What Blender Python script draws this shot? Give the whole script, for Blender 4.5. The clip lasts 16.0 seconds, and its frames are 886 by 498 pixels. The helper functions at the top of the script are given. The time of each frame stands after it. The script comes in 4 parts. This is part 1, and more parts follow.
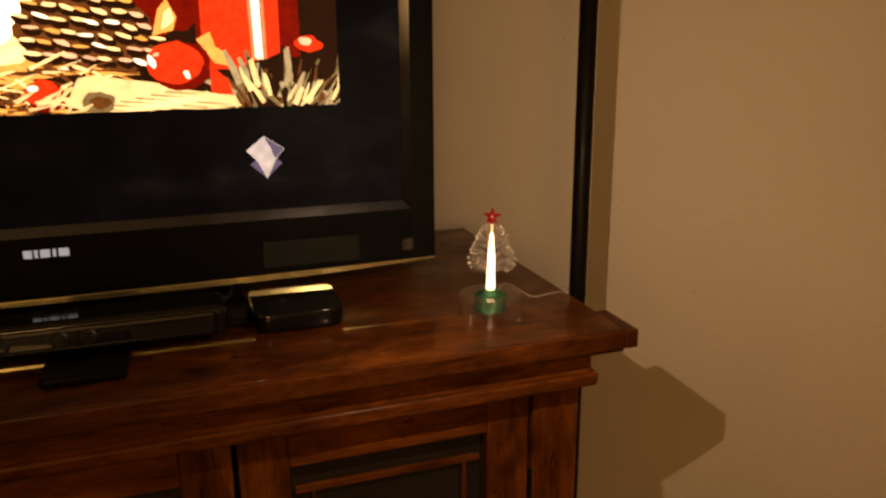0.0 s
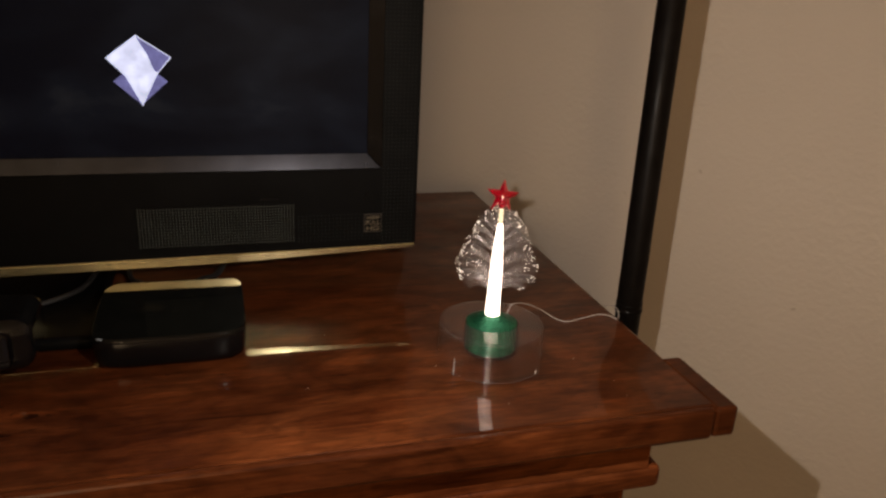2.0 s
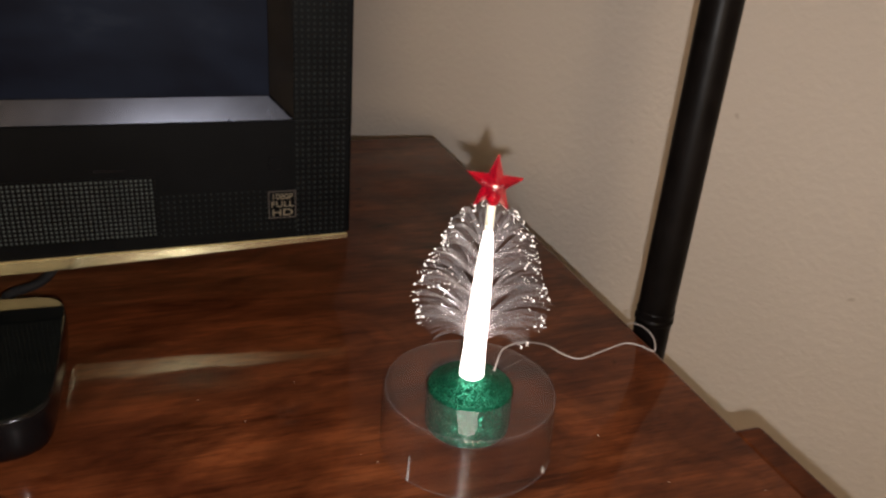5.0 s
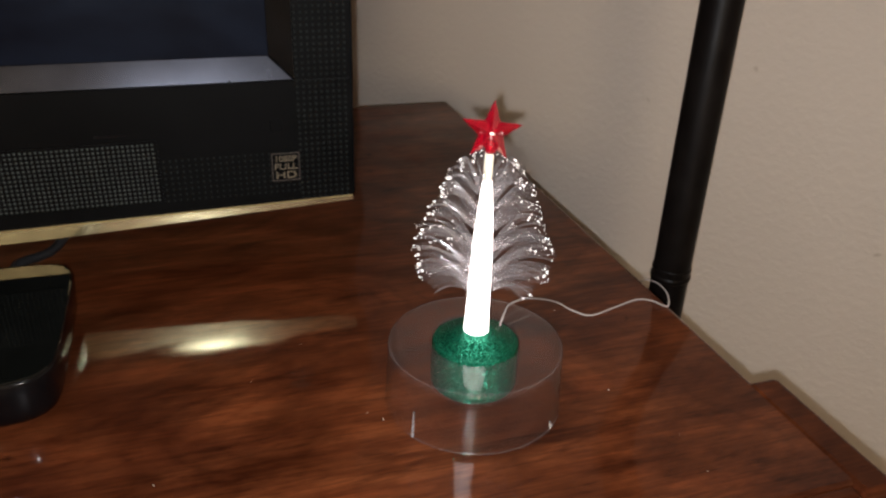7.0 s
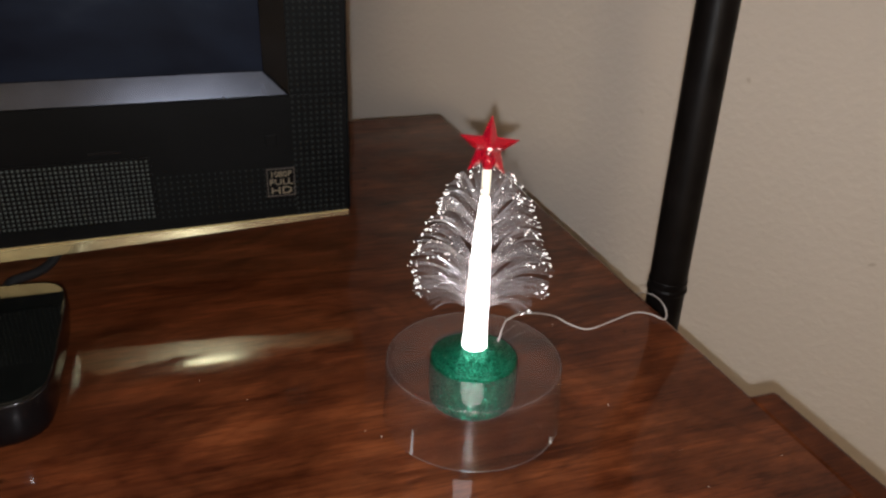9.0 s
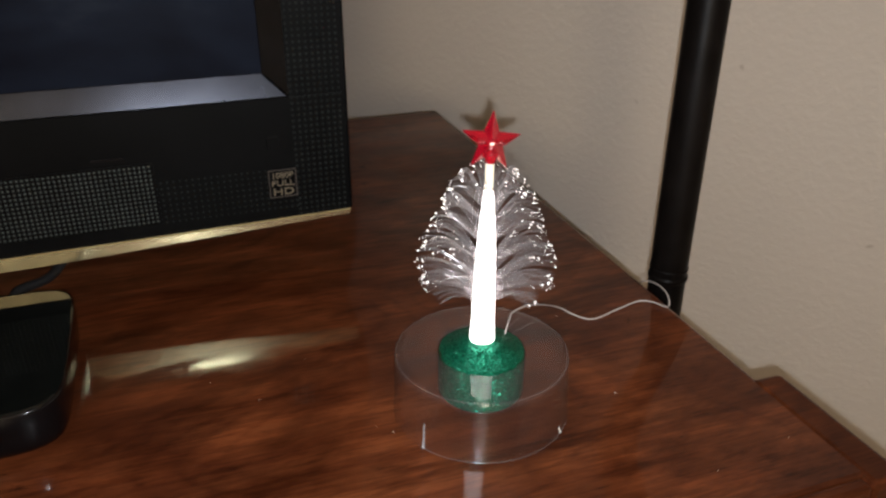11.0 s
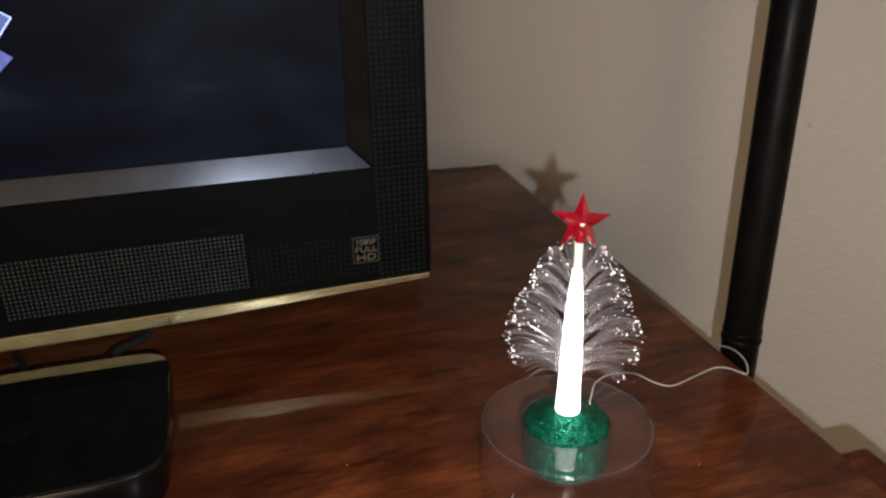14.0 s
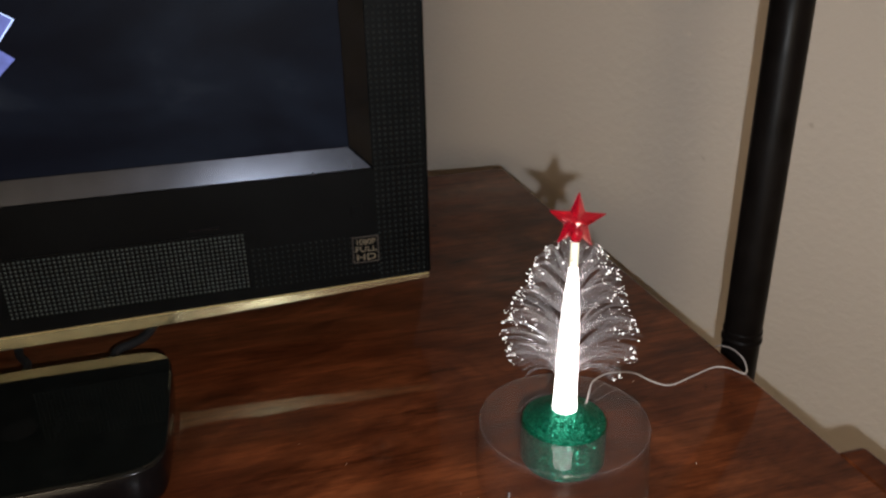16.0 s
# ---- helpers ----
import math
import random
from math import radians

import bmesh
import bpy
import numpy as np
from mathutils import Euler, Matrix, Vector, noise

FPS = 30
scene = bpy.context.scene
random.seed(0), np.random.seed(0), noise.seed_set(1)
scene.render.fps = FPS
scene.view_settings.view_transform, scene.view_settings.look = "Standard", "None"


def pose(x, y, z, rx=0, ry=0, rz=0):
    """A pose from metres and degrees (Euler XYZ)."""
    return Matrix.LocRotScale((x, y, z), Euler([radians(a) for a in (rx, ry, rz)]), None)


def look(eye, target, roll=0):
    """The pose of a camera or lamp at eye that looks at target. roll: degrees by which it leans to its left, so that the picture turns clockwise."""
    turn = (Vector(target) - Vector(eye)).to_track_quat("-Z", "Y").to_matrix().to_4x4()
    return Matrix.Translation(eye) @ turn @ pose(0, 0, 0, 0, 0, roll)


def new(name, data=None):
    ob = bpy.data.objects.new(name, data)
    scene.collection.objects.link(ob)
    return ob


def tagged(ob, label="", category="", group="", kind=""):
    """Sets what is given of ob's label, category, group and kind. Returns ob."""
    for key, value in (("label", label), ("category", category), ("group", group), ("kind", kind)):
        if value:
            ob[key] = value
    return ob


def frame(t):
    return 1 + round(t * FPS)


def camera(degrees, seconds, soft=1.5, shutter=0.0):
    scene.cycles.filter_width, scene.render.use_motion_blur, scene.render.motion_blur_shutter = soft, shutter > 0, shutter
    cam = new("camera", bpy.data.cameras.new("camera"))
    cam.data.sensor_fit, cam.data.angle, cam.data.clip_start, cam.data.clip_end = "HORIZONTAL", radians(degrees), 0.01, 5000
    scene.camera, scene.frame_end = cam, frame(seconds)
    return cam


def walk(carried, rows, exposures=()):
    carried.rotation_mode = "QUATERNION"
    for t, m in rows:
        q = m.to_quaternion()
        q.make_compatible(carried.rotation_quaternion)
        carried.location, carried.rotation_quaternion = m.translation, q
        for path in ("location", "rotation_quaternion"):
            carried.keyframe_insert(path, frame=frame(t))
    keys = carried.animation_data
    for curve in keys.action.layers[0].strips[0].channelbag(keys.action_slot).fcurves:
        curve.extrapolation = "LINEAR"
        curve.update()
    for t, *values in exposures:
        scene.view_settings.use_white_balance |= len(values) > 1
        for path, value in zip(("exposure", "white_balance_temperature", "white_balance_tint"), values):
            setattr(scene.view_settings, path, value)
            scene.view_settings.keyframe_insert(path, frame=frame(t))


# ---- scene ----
cam = camera(59.4, 16.0, soft=2.5, shutter=0.3)
PATH = [
    (0, (0.1, -0.106, 1.117), (0.727, 1.719, 0.593), -0.4),
    (0.5, (0.148, 0.007, 1.089), (0.801, 1.81, 0.521), 1.1),
    (1, (0.212, 0.131, 1.075), (0.839, 1.92, 0.435), 2.1),
    (1.5, (0.245, 0.195, 1.065), (0.823, 1.991, 0.402), 3.0),
    (2, (0.252, 0.225, 1.061), (0.799, 2.025, 0.383), 2.9),
    (2.5, (0.215, 0.251, 1.064), (0.897, 2.001, 0.377), 3.1),
    (3, (0.209, 0.275, 1.058), (0.989, 1.982, 0.365), 2.9),
    (3.2, (0.217, 0.297, 1.052), (0.995, 2.002, 0.355), 2.8),
    (5.3, (0.327, 0.444, 1.017), (0.936, 2.133, 0.136), 3.7),
    (5.5, (0.33, 0.444, 1.014), (0.921, 2.131, 0.119), 2.6),
    (6, (0.332, 0.441, 1.014), (0.904, 2.124, 0.097), 1.8),
    (6.5, (0.33, 0.437, 1.014), (0.888, 2.124, 0.096), 1.6),
    (7, (0.33, 0.438, 1.012), (0.904, 2.122, 0.098), 2.1),
    (7.5, (0.33, 0.438, 1.012), (0.912, 2.121, 0.101), 2.1),
    (8, (0.329, 0.44, 1.012), (0.911, 2.125, 0.105), 2.0),
    (8.5, (0.328, 0.441, 1.013), (0.913, 2.13, 0.116), 1.9),
    (9, (0.329, 0.441, 1.013), (0.923, 2.131, 0.124), 1.9),
    (11.5, (0.324, 0.439, 1.015), (0.926, 2.12, 0.115), 0.0),
    (12, (0.324, 0.44, 1.016), (0.932, 2.119, 0.115), 0.2),
    (12.5, (0.322, 0.441, 1.017), (0.928, 2.123, 0.12), -0.0),
    (13, (0.315, 0.444, 1.023), (0.907, 2.142, 0.147), -0.2),
    (13.5, (0.308, 0.443, 1.029), (0.867, 2.168, 0.183), -0.4),
    (14, (0.307, 0.441, 1.032), (0.809, 2.201, 0.226), -1.2),
    (14.5, (0.307, 0.441, 1.033), (0.798, 2.208, 0.236), -1.3),
    (15, (0.309, 0.44, 1.033), (0.8, 2.207, 0.235), -1.4),
    (15.5, (0.311, 0.438, 1.033), (0.794, 2.206, 0.233), -1.5),
    (16, (0.31, 0.438, 1.032), (0.797, 2.203, 0.229), -1.4),
]
# rows: seconds, stops, kelvin, tint
EXPOSURES = [(0.0, -0.98, 18500, 24), (0.6, -1.15, 12600, 18), (1.2, -0.62, 8500, 17), (2.0, -0.70, 7300, 14), (3.2, -0.48, 6950, 13), (5.3, -0.16, 6050, 10), (9.2, -0.16, 5700, 7), (12.5, -0.18, 5650, 5), (13.5, -0.31, 5650, 5), (16.0, -0.33, 5650, 5)]
walk(cam, [(t, look(eye, target, roll)) for t, eye, target, roll in PATH], EXPOSURES)

# ---- world and lights ----
world = bpy.data.worlds.new("room_world")
scene.world = world
world.use_nodes = True
world.node_tree.nodes["Background"].inputs[0].default_value = (0.9, 0.75, 0.55, 1)
world.node_tree.nodes["Background"].inputs[1].default_value = 0.01


def area_lamp(name, m, size, watts, colour):
    d = bpy.data.lights.new(name, "AREA")
    d.shape, d.size, d.energy, d.color = "DISK", size, watts, colour
    ob = new(name, d)
    ob.matrix_world = m
    return ob


# the small white torch that lights the shot, by the lens's resting place
area_lamp("torch", look((0.323, 0.430, 1.008), (0.57, 0.90, 0.78)), 0.0045, 2.2, (1.0, 0.93, 0.86))
# warm fill standing in for unseen room lighting, from a disc added across the room
area_lamp("room_fill", look((-0.935, -3.436, 1.50), (-0.116, -2.862, 1.50)), 1.20, 58.0, (1.0, 0.73, 0.45))


# ---- materials ----
def material(name, colour=(0.5, 0.5, 0.5), rough=0.5, metal=0.0, **more):
    m = bpy.data.materials.new(name)
    m.use_nodes = True
    b = m.node_tree.nodes["Principled BSDF"]
    b.inputs["Base Color"].default_value = (*colour, 1)
    b.inputs["Roughness"].default_value, b.inputs["Metallic"].default_value = rough, metal
    for key, value in more.items():
        b.inputs[key.replace("_", " ")].default_value = value
    return m


class Net:
    """Short ways to add nodes to a material."""

    def __init__(self, m):
        self.m, self.t = m, m.node_tree
        self.b = self.t.nodes["Principled BSDF"]

    def add(self, kind, links=(), **values):
        n = self.t.nodes.new(kind)
        for k, v in values.items():
            if k in n.inputs:
                n.inputs[k].default_value = v
            else:
                setattr(n, k, v)
        for key, sock in links:
            self.t.links.new(sock, n.inputs[key])
        return n

    def coords(self, scale=(1, 1, 1), turn=(0, 0, 0), obj=True):
        c = self.add("ShaderNodeTexCoord")
        return self.add("ShaderNodeMapping", [("Vector", c.outputs["Object" if obj else "Generated"])], Scale=scale, Rotation=turn).outputs[0]

    def noise(self, vec, scale, detail=4.0, rough=0.55, distort=0.0):
        return self.add("ShaderNodeTexNoise", [("Vector", vec)], Scale=scale, Detail=detail, Roughness=rough, Distortion=distort).outputs[0]

    def ramp(self, fac, *stops):
        r = self.add("ShaderNodeValToRGB", [("Fac", fac)])
        e = r.color_ramp.elements
        while len(e) < len(stops):
            e.new(0.5)
        for el, (p, c) in zip(e, stops):
            el.position, el.color = p, (*c, 1) if len(c) == 3 else c
        return r.outputs[0]

    def mix(self, fac, a, b, blend="MIX"):
        n = self.add("ShaderNodeMix", data_type="RGBA", blend_type=blend)
        for sock, v in ((n.inputs[0], fac), (n.inputs[6], a), (n.inputs[7], b)):
            if hasattr(v, "is_linked"):
                self.t.links.new(v, sock)
            else:
                sock.default_value = (*v, 1) if isinstance(v, tuple) else v
        return n.outputs[2]

    def bump(self, height, strength, distance):
        n = self.add("ShaderNodeBump", [("Height", height)], Strength=strength, Distance=distance)
        self.t.links.new(n.outputs[0], self.b.inputs["Normal"])
        return n

    def to(self, key, sock):
        self.t.links.new(sock, self.b.inputs[key])


def wood(name, grain=(1.0, 7.0, 7.0), tone=1.0, gloss=0.36, cup=0.0, lacquer=0.12):
    """Dark red-brown varnished hardwood with streaks along the short axis of the scale, dark veins and knots."""
    m = material(name, rough=gloss)
    n = Net(m)
    v = n.coords(grain)
    warp = n.noise(n.coords(tuple(0.5 * g ** 0.5 for g in grain)), 9.5, 5.0, 0.62, 1.5)
    streak = n.noise(v, 1.9, 8.0, 0.62, 1.9)
    fine = n.noise(n.coords(tuple(g ** 1.5 for g in grain)), 14.0, 4.0, 0.7)
    base = n.ramp(streak, (0.28, (0.053 * tone, 0.0138 * tone, 0.0046 * tone)), (0.44, (0.085 * tone, 0.0228 * tone, 0.0073 * tone)), (0.60, (0.112 * tone, 0.0325 * tone, 0.0104 * tone)), (0.78, (0.150 * tone, 0.0475 * tone, 0.0160 * tone)))
    broad = n.ramp(warp, (0.34, (0.45, 0.40, 0.38)), (0.50, (0.88, 0.86, 0.85)), (0.66, (1.30, 1.29, 1.26)))
    col = n.mix(1.0, base, broad, "MULTIPLY")
    pores = n.ramp(fine, (0.36, (0.66, 0.6, 0.58)), (0.52, (1.0, 1.0, 1.0)))
    col = n.mix(0.8, col, pores, "MULTIPLY")
    line = n.noise(n.coords((grain[0] * 1.6, grain[1] * 9.0, grain[2] * 9.0) if grain[0] < grain[2] else (grain[0] * 9.0, grain[1] * 9.0, grain[2] * 1.6)), 2.4, 6.0, 0.75, 2.0)
    col = n.mix(0.32, col, n.ramp(line, (0.40, (0.45, 0.38, 0.36)), (0.50, (1.0, 1.0, 1.0)), (0.66, (1.25, 1.24, 1.2))), "MULTIPLY")
    across = [3.0 * g if g == min(grain) else 34.0 * g for g in grain]
    hair = n.noise(n.coords(tuple(across)), 2.6, 5.0, 0.72, 0.6)
    col = n.mix(0.46, col, n.ramp(hair, (0.40, (0.50, 0.44, 0.42)), (0.50, (1.0, 1.0, 1.0)), (0.66, (1.3, 1.28, 1.22))), "MULTIPLY")
    # growth rings: contour lines of a slow field, closing round the knots
    field = n.noise(n.coords(tuple(0.9 * g ** 0.85 for g in grain)), 1.7, 2.5, 0.45, 0.5)
    turn = n.add("ShaderNodeMath", [(0, field)], operation="MULTIPLY")
    turn.inputs[1].default_value = 170.0
    ring = n.add("ShaderNodeMath", [(0, turn.outputs[0])], operation="SINE")
    half = n.add("ShaderNodeMath", [(0, ring.outputs[0])], operation="MULTIPLY_ADD")
    half.inputs[1].default_value, half.inputs[2].default_value = 0.5, 0.5
    col = n.mix(0.26, col, n.ramp(half.outputs[0], (0.0, (0.40, 0.34, 0.32)), (0.16, (0.78, 0.76, 0.74)), (0.5, (1.0, 1.0, 1.0)), (1.0, (1.08, 1.07, 1.05))), "MULTIPLY")
    knot = n.ramp(n.noise(n.coords(tuple(0.7 * g ** 0.55 for g in grain)), 17.0, 5.0, 0.68, 1.6), (0.655, (1, 1, 1)), (0.70, (0.20, 0.16, 0.15)))
    col = n.mix(1.0, col, knot, "MULTIPLY")
    # short dark dashes and warm flecks along the grain
    dash = n.noise(n.coords(tuple(11.0 if g == min(grain) else 62.0 for g in grain)), 1.0, 4.0, 0.6, 0.9)
    col = n.mix(0.75, col, n.ramp(dash, (0.34, (1.38, 1.34, 1.28)), (0.44, (1.0, 1.0, 1.0)), (0.58, (1.0, 1.0, 1.0)), (0.68, (0.34, 0.28, 0.26))), "MULTIPLY")
    n.to("Base Color", col)
    n.to("Roughness", n.ramp(n.noise(n.coords((3, 3, 3)), 6.0, 5.0), (0.35, (gloss * 0.8,) * 3), (0.7, (gloss * 1.4,) * 3)))
    n.bump(fine, 0.05, 0.001)
    # cup tilts the coat normal so the trim's reflection fits the camera's view
    board_y = n.add("ShaderNodeSeparateXYZ", [(0, n.coords())]).outputs[1]
    wave = n.add("ShaderNodeMath", operation="MULTIPLY_ADD")
    wave.inputs[1].default_value = -22.0 * cup
    n.t.links.new(board_y, wave.inputs[0])
    n.t.links.new(n.noise(n.coords((1.0, 2.2, 1.0)), 9.0, 2.0, 0.5), wave.inputs[2])
    # wave along the board's depth, stretching the trim's reflection to fit the camera's view
    phase = n.add("ShaderNodeMath", operation="MULTIPLY_ADD")
    phase.inputs[1].default_value, phase.inputs[2].default_value = 39.3, 3.34
    n.t.links.new(board_y, phase.inputs[0])
    fit_wave = n.add("ShaderNodeMath", [(0, phase.outputs[0])], operation="COSINE")
    total = n.add("ShaderNodeMath", operation="MULTIPLY_ADD")
    total.inputs[1].default_value = -4.3 * cup
    n.t.links.new(fit_wave.outputs[0], total.inputs[0])
    n.t.links.new(wave.outputs[0], total.inputs[2])
    ripple = n.add("ShaderNodeBump", [("Height", total.outputs[0])], Strength=1.0, Distance=0.00042)
    n.t.links.new(ripple.outputs[0], n.b.inputs["Coat Normal"])
    m.node_tree.nodes["Principled BSDF"].inputs["Specular IOR Level"].default_value = 0.06
    m.node_tree.nodes["Principled BSDF"].inputs["Coat Weight"].default_value = lacquer
    m.node_tree.nodes["Principled BSDF"].inputs["Coat Roughness"].default_value = 0.038 if cup else 0.25
    return m


def plaster(name, colour):
    """Painted wall with fine orange-peel relief and faint scuffs."""
    m = material(name, colour, 0.75)
    n = Net(m)
    v = n.coords()
    blobs = n.noise(v, 160.0, 3.0, 0.5)
    big = n.noise(v, 38.0, 2.0, 0.5, 0.4)
    h = n.mix(0.45, n.ramp(blobs, (0.42, (0, 0, 0)), (0.64, (1, 1, 1))), n.ramp(big, (0.42, (0, 0, 0)), (0.66, (1, 1, 1))))
    n.bump(h, 0.32, 0.0012)
    stain = n.ramp(n.noise(v, 2.2, 5.0), (0.3, tuple(c * 0.94 for c in colour)), (0.7, tuple(min(1, c * 1.04) for c in colour)))
    speck = n.ramp(n.noise(v, 46.0, 1.0, 0.4), (0.80, (1, 1, 1)), (0.84, (0.7, 0.66, 0.62)))
    n.to("Base Color", n.mix(1.0, stain, speck, "MULTIPLY"))
    return m


def scuffed(name, colour, rough, metal=0.0, dust=0.15, scale=60.0, shine=0.5):
    """Plastic or metal with uneven gloss and a little dust."""
    m = material(name, colour, rough, metal, Specular_IOR_Level=shine)
    n = Net(m)
    v = n.coords()
    a = n.noise(v, scale, 5.0, 0.6)
    b = n.noise(v, scale * 0.14, 4.0, 0.6, 0.5)
    n.to("Roughness", n.ramp(b, (0.3, (rough * 0.7,) * 3), (0.7, (min(1, rough * 1.5),) * 3)))
    lift = tuple(c * (1 + dust) + 0.004 * dust for c in colour)
    n.to("Base Color", n.ramp(a, (0.35, tuple(c * (1 - dust) for c in colour)), (0.7, lift)))
    n.bump(a, 0.04, 0.0004)
    return m


def glow(name, colour, strength, base=(0.02, 0.02, 0.02), rough=0.3):
    return material(name, base, rough, Emission_Color=(*colour, 1), Emission_Strength=strength)


def clear_plastic(name, tint=(0.985, 0.98, 0.985), gloss=0.04, face_on=0.055, haze=0.012, ridged=0.0):
    """Thin clear plastic: straight through, with a mirror share that grows towards grazing (face_on: its share face on) and a trace of haze."""
    m = bpy.data.materials.new(name)
    m.use_nodes = True
    t = m.node_tree
    t.nodes.clear()
    out, mix1, mix2 = t.nodes.new("ShaderNodeOutputMaterial"), t.nodes.new("ShaderNodeMixShader"), t.nodes.new("ShaderNodeMixShader")
    tr, gl, df = (t.nodes.new("ShaderNodeBsdf" + k) for k in ("Transparent", "Glossy", "Diffuse"))
    lw, pw, ml = t.nodes.new("ShaderNodeLayerWeight"), t.nodes.new("ShaderNodeMath"), t.nodes.new("ShaderNodeMath")
    pw.operation, pw.inputs[1].default_value, ml.operation = "POWER", 5.0, "MULTIPLY_ADD"
    ml.inputs[1].default_value, ml.inputs[2].default_value = 0.7, face_on
    tr.inputs[0].default_value, gl.inputs["Roughness"].default_value = (*tint, 1), gloss
    df.inputs[0].default_value = (0.8, 0.8, 0.82, 1)
    mix1.inputs[0].default_value = haze
    for a, b in ((tr.outputs[0], mix1.inputs[1]), (df.outputs[0], mix1.inputs[2]), (mix1.outputs[0], mix2.inputs[1]), (gl.outputs[0], mix2.inputs[2]), (lw.outputs["Facing"], pw.inputs[0]), (pw.outputs[0], ml.inputs[0]), (ml.outputs[0], mix2.inputs[0]), (mix2.outputs[0], out.inputs[0])):
        t.links.new(a, b)
    if ridged:                                        # fine level ridges from the mould
        z = t.nodes.new("ShaderNodeSeparateXYZ")
        co, geo, noise = t.nodes.new("ShaderNodeTexCoord"), t.nodes.new("ShaderNodeNewGeometry"), t.nodes.new("ShaderNodeTexNoise")
        noise.noise_dimensions = "1D"
        noise.inputs["Scale"].default_value = 14000.0
        lean, up, add, unit = t.nodes.new("ShaderNodeMath"), t.nodes.new("ShaderNodeCombineXYZ"), t.nodes.new("ShaderNodeVectorMath"), t.nodes.new("ShaderNodeVectorMath")
        lean.operation, add.operation, unit.operation = "MULTIPLY_ADD", "ADD", "NORMALIZE"
        lean.inputs[1].default_value, lean.inputs[2].default_value = ridged, -0.5 * ridged
        for a, b in ((co.outputs["Object"], z.inputs[0]), (z.outputs[2], noise.inputs["W"]), (noise.outputs[0], lean.inputs[0]), (lean.outputs[0], up.inputs[2]), (geo.outputs["Normal"], add.inputs[0]), (up.outputs[0], add.inputs[1]), (add.outputs[0], unit.inputs[0]), (unit.outputs[0], gl.inputs["Normal"])):
            t.links.new(a, b)
    return m


def glitter(name):
    """Green glitter: tiny tilted flakes, each with its own lean and shade."""
    m = material(name, (0.0, 0.2, 0.1), 0.28, 0.75)
    n = Net(m)
    c = n.coords()
    vor = n.add("ShaderNodeTexVoronoi", [("Vector", c)], Scale=3000.0)
    n.to("Base Color", n.ramp(vor.outputs["Color"], (0.1, (0.0, 0.022, 0.011)), (0.55, (0.003, 0.13, 0.064)), (0.95, (0.05, 0.50, 0.29))))
    geo = n.add("ShaderNodeNewGeometry")
    off = n.add("ShaderNodeVectorMath", [(0, vor.outputs["Color"])], operation="SUBTRACT")
    off.inputs[1].default_value = (0.5, 0.5, 0.5)
    sc = n.add("ShaderNodeVectorMath", [(0, off.outputs[0])], operation="SCALE")
    sc.inputs["Scale"].default_value = 1.3
    su = n.add("ShaderNodeVectorMath", [(0, geo.outputs["Normal"]), (1, sc.outputs[0])], operation="ADD")
    no = n.add("ShaderNodeVectorMath", [(0, su.outputs[0])], operation="NORMALIZE")
    n.to("Normal", no.outputs[0])
    return m


WOOD_TOP = wood("varnished_wood_top", (2.5, 8.5, 8.5), 0.86, 0.36, 1.0, 0.41)
WOOD_EDGE = wood("varnished_wood_edge", (1.8, 7.0, 7.0), 0.74, 0.36, 0.0, 0.15)
WOOD_X = wood("varnished_wood_rail", (1.6, 9.0, 9.0), 1.15, 0.4, 0.0, 0.05)
WOOD_Z = wood("varnished_wood_stile", (9.0, 9.0, 1.6), 1.05, 0.4, 0.0, 0.05)
WALL = plaster("beige_wall_paint", (0.56, 0.50, 0.44))
CEIL = plaster("ceiling_paint", (0.74, 0.72, 0.68))
CARPET = scuffed("tan_carpet", (0.30, 0.24, 0.17), 0.95, 0.0, 0.4, 220.0)
SKIRT = scuffed("white_trim_paint", (0.72, 0.70, 0.66), 0.4)
PIANO = scuffed("gloss_black_plastic", (0.003, 0.003, 0.0034), 0.08, 0.0, 0.3)
BEZEL = scuffed("satin_black_bezel", (0.0017, 0.0017, 0.0018), 0.4, 0.0, 0.12, shine=0.05)
SHEEN_BEVEL = scuffed("grey_sheen_bevel", (0.034, 0.036, 0.045), 0.21, 1.0, 0.12)
DOTS = scuffed("grey_grille_dots", (0.044, 0.049, 0.045), 0.6, 0.0, 0.2, shine=0.1)
FINE_DOTS = scuffed("dark_grille_dots", (0.012, 0.013, 0.0125), 0.75, 0.0, 0.2, shine=0.02)
BRASS = scuffed("pale_gold_trim", (0.98, 0.88, 0.52), 0.145, 0.94, 0.12)
SILVER = scuffed("pale_gold_print", (0.15, 0.125, 0.085), 0.4, 0.5, 0.1)
DIM_PRINT = scuffed("brown_badge_border", (0.035, 0.026, 0.020), 0.5, 0.2, 0.1)
POLE = scuffed("bronze_black_pole", (0.0045, 0.0034, 0.0030), 0.40, 0.0, 0.25, shine=0.06)
BOX_TOP = scuffed("gloss_black_lid", (0.003, 0.0035, 0.003), 0.04, 0.0, 0.2, shine=0.6)
BOX_SIDE = scuffed("polished_black_side", (0.002, 0.002, 0.0024), 0.12, 0.0, 0.2, shine=0.32)
BOX_MARK = material("dull_black_print", (0.0045, 0.0048, 0.0045), 0.2, Specular_IOR_Level=0.3)
GLASS_PANEL = scuffed("smoked_glass_panel", (0.012, 0.010, 0.009), 0.12, 0.0, 0.2)
SCREEN = material("dark_screen", (0.0025, 0.0025, 0.0035), 0.5, Specular_IOR_Level=0.03, Emission_Color=(0.08, 0.13, 0.38, 1), Emission_Strength=0.0095)
net = Net(SCREEN)                                     # wiped dust on the panel
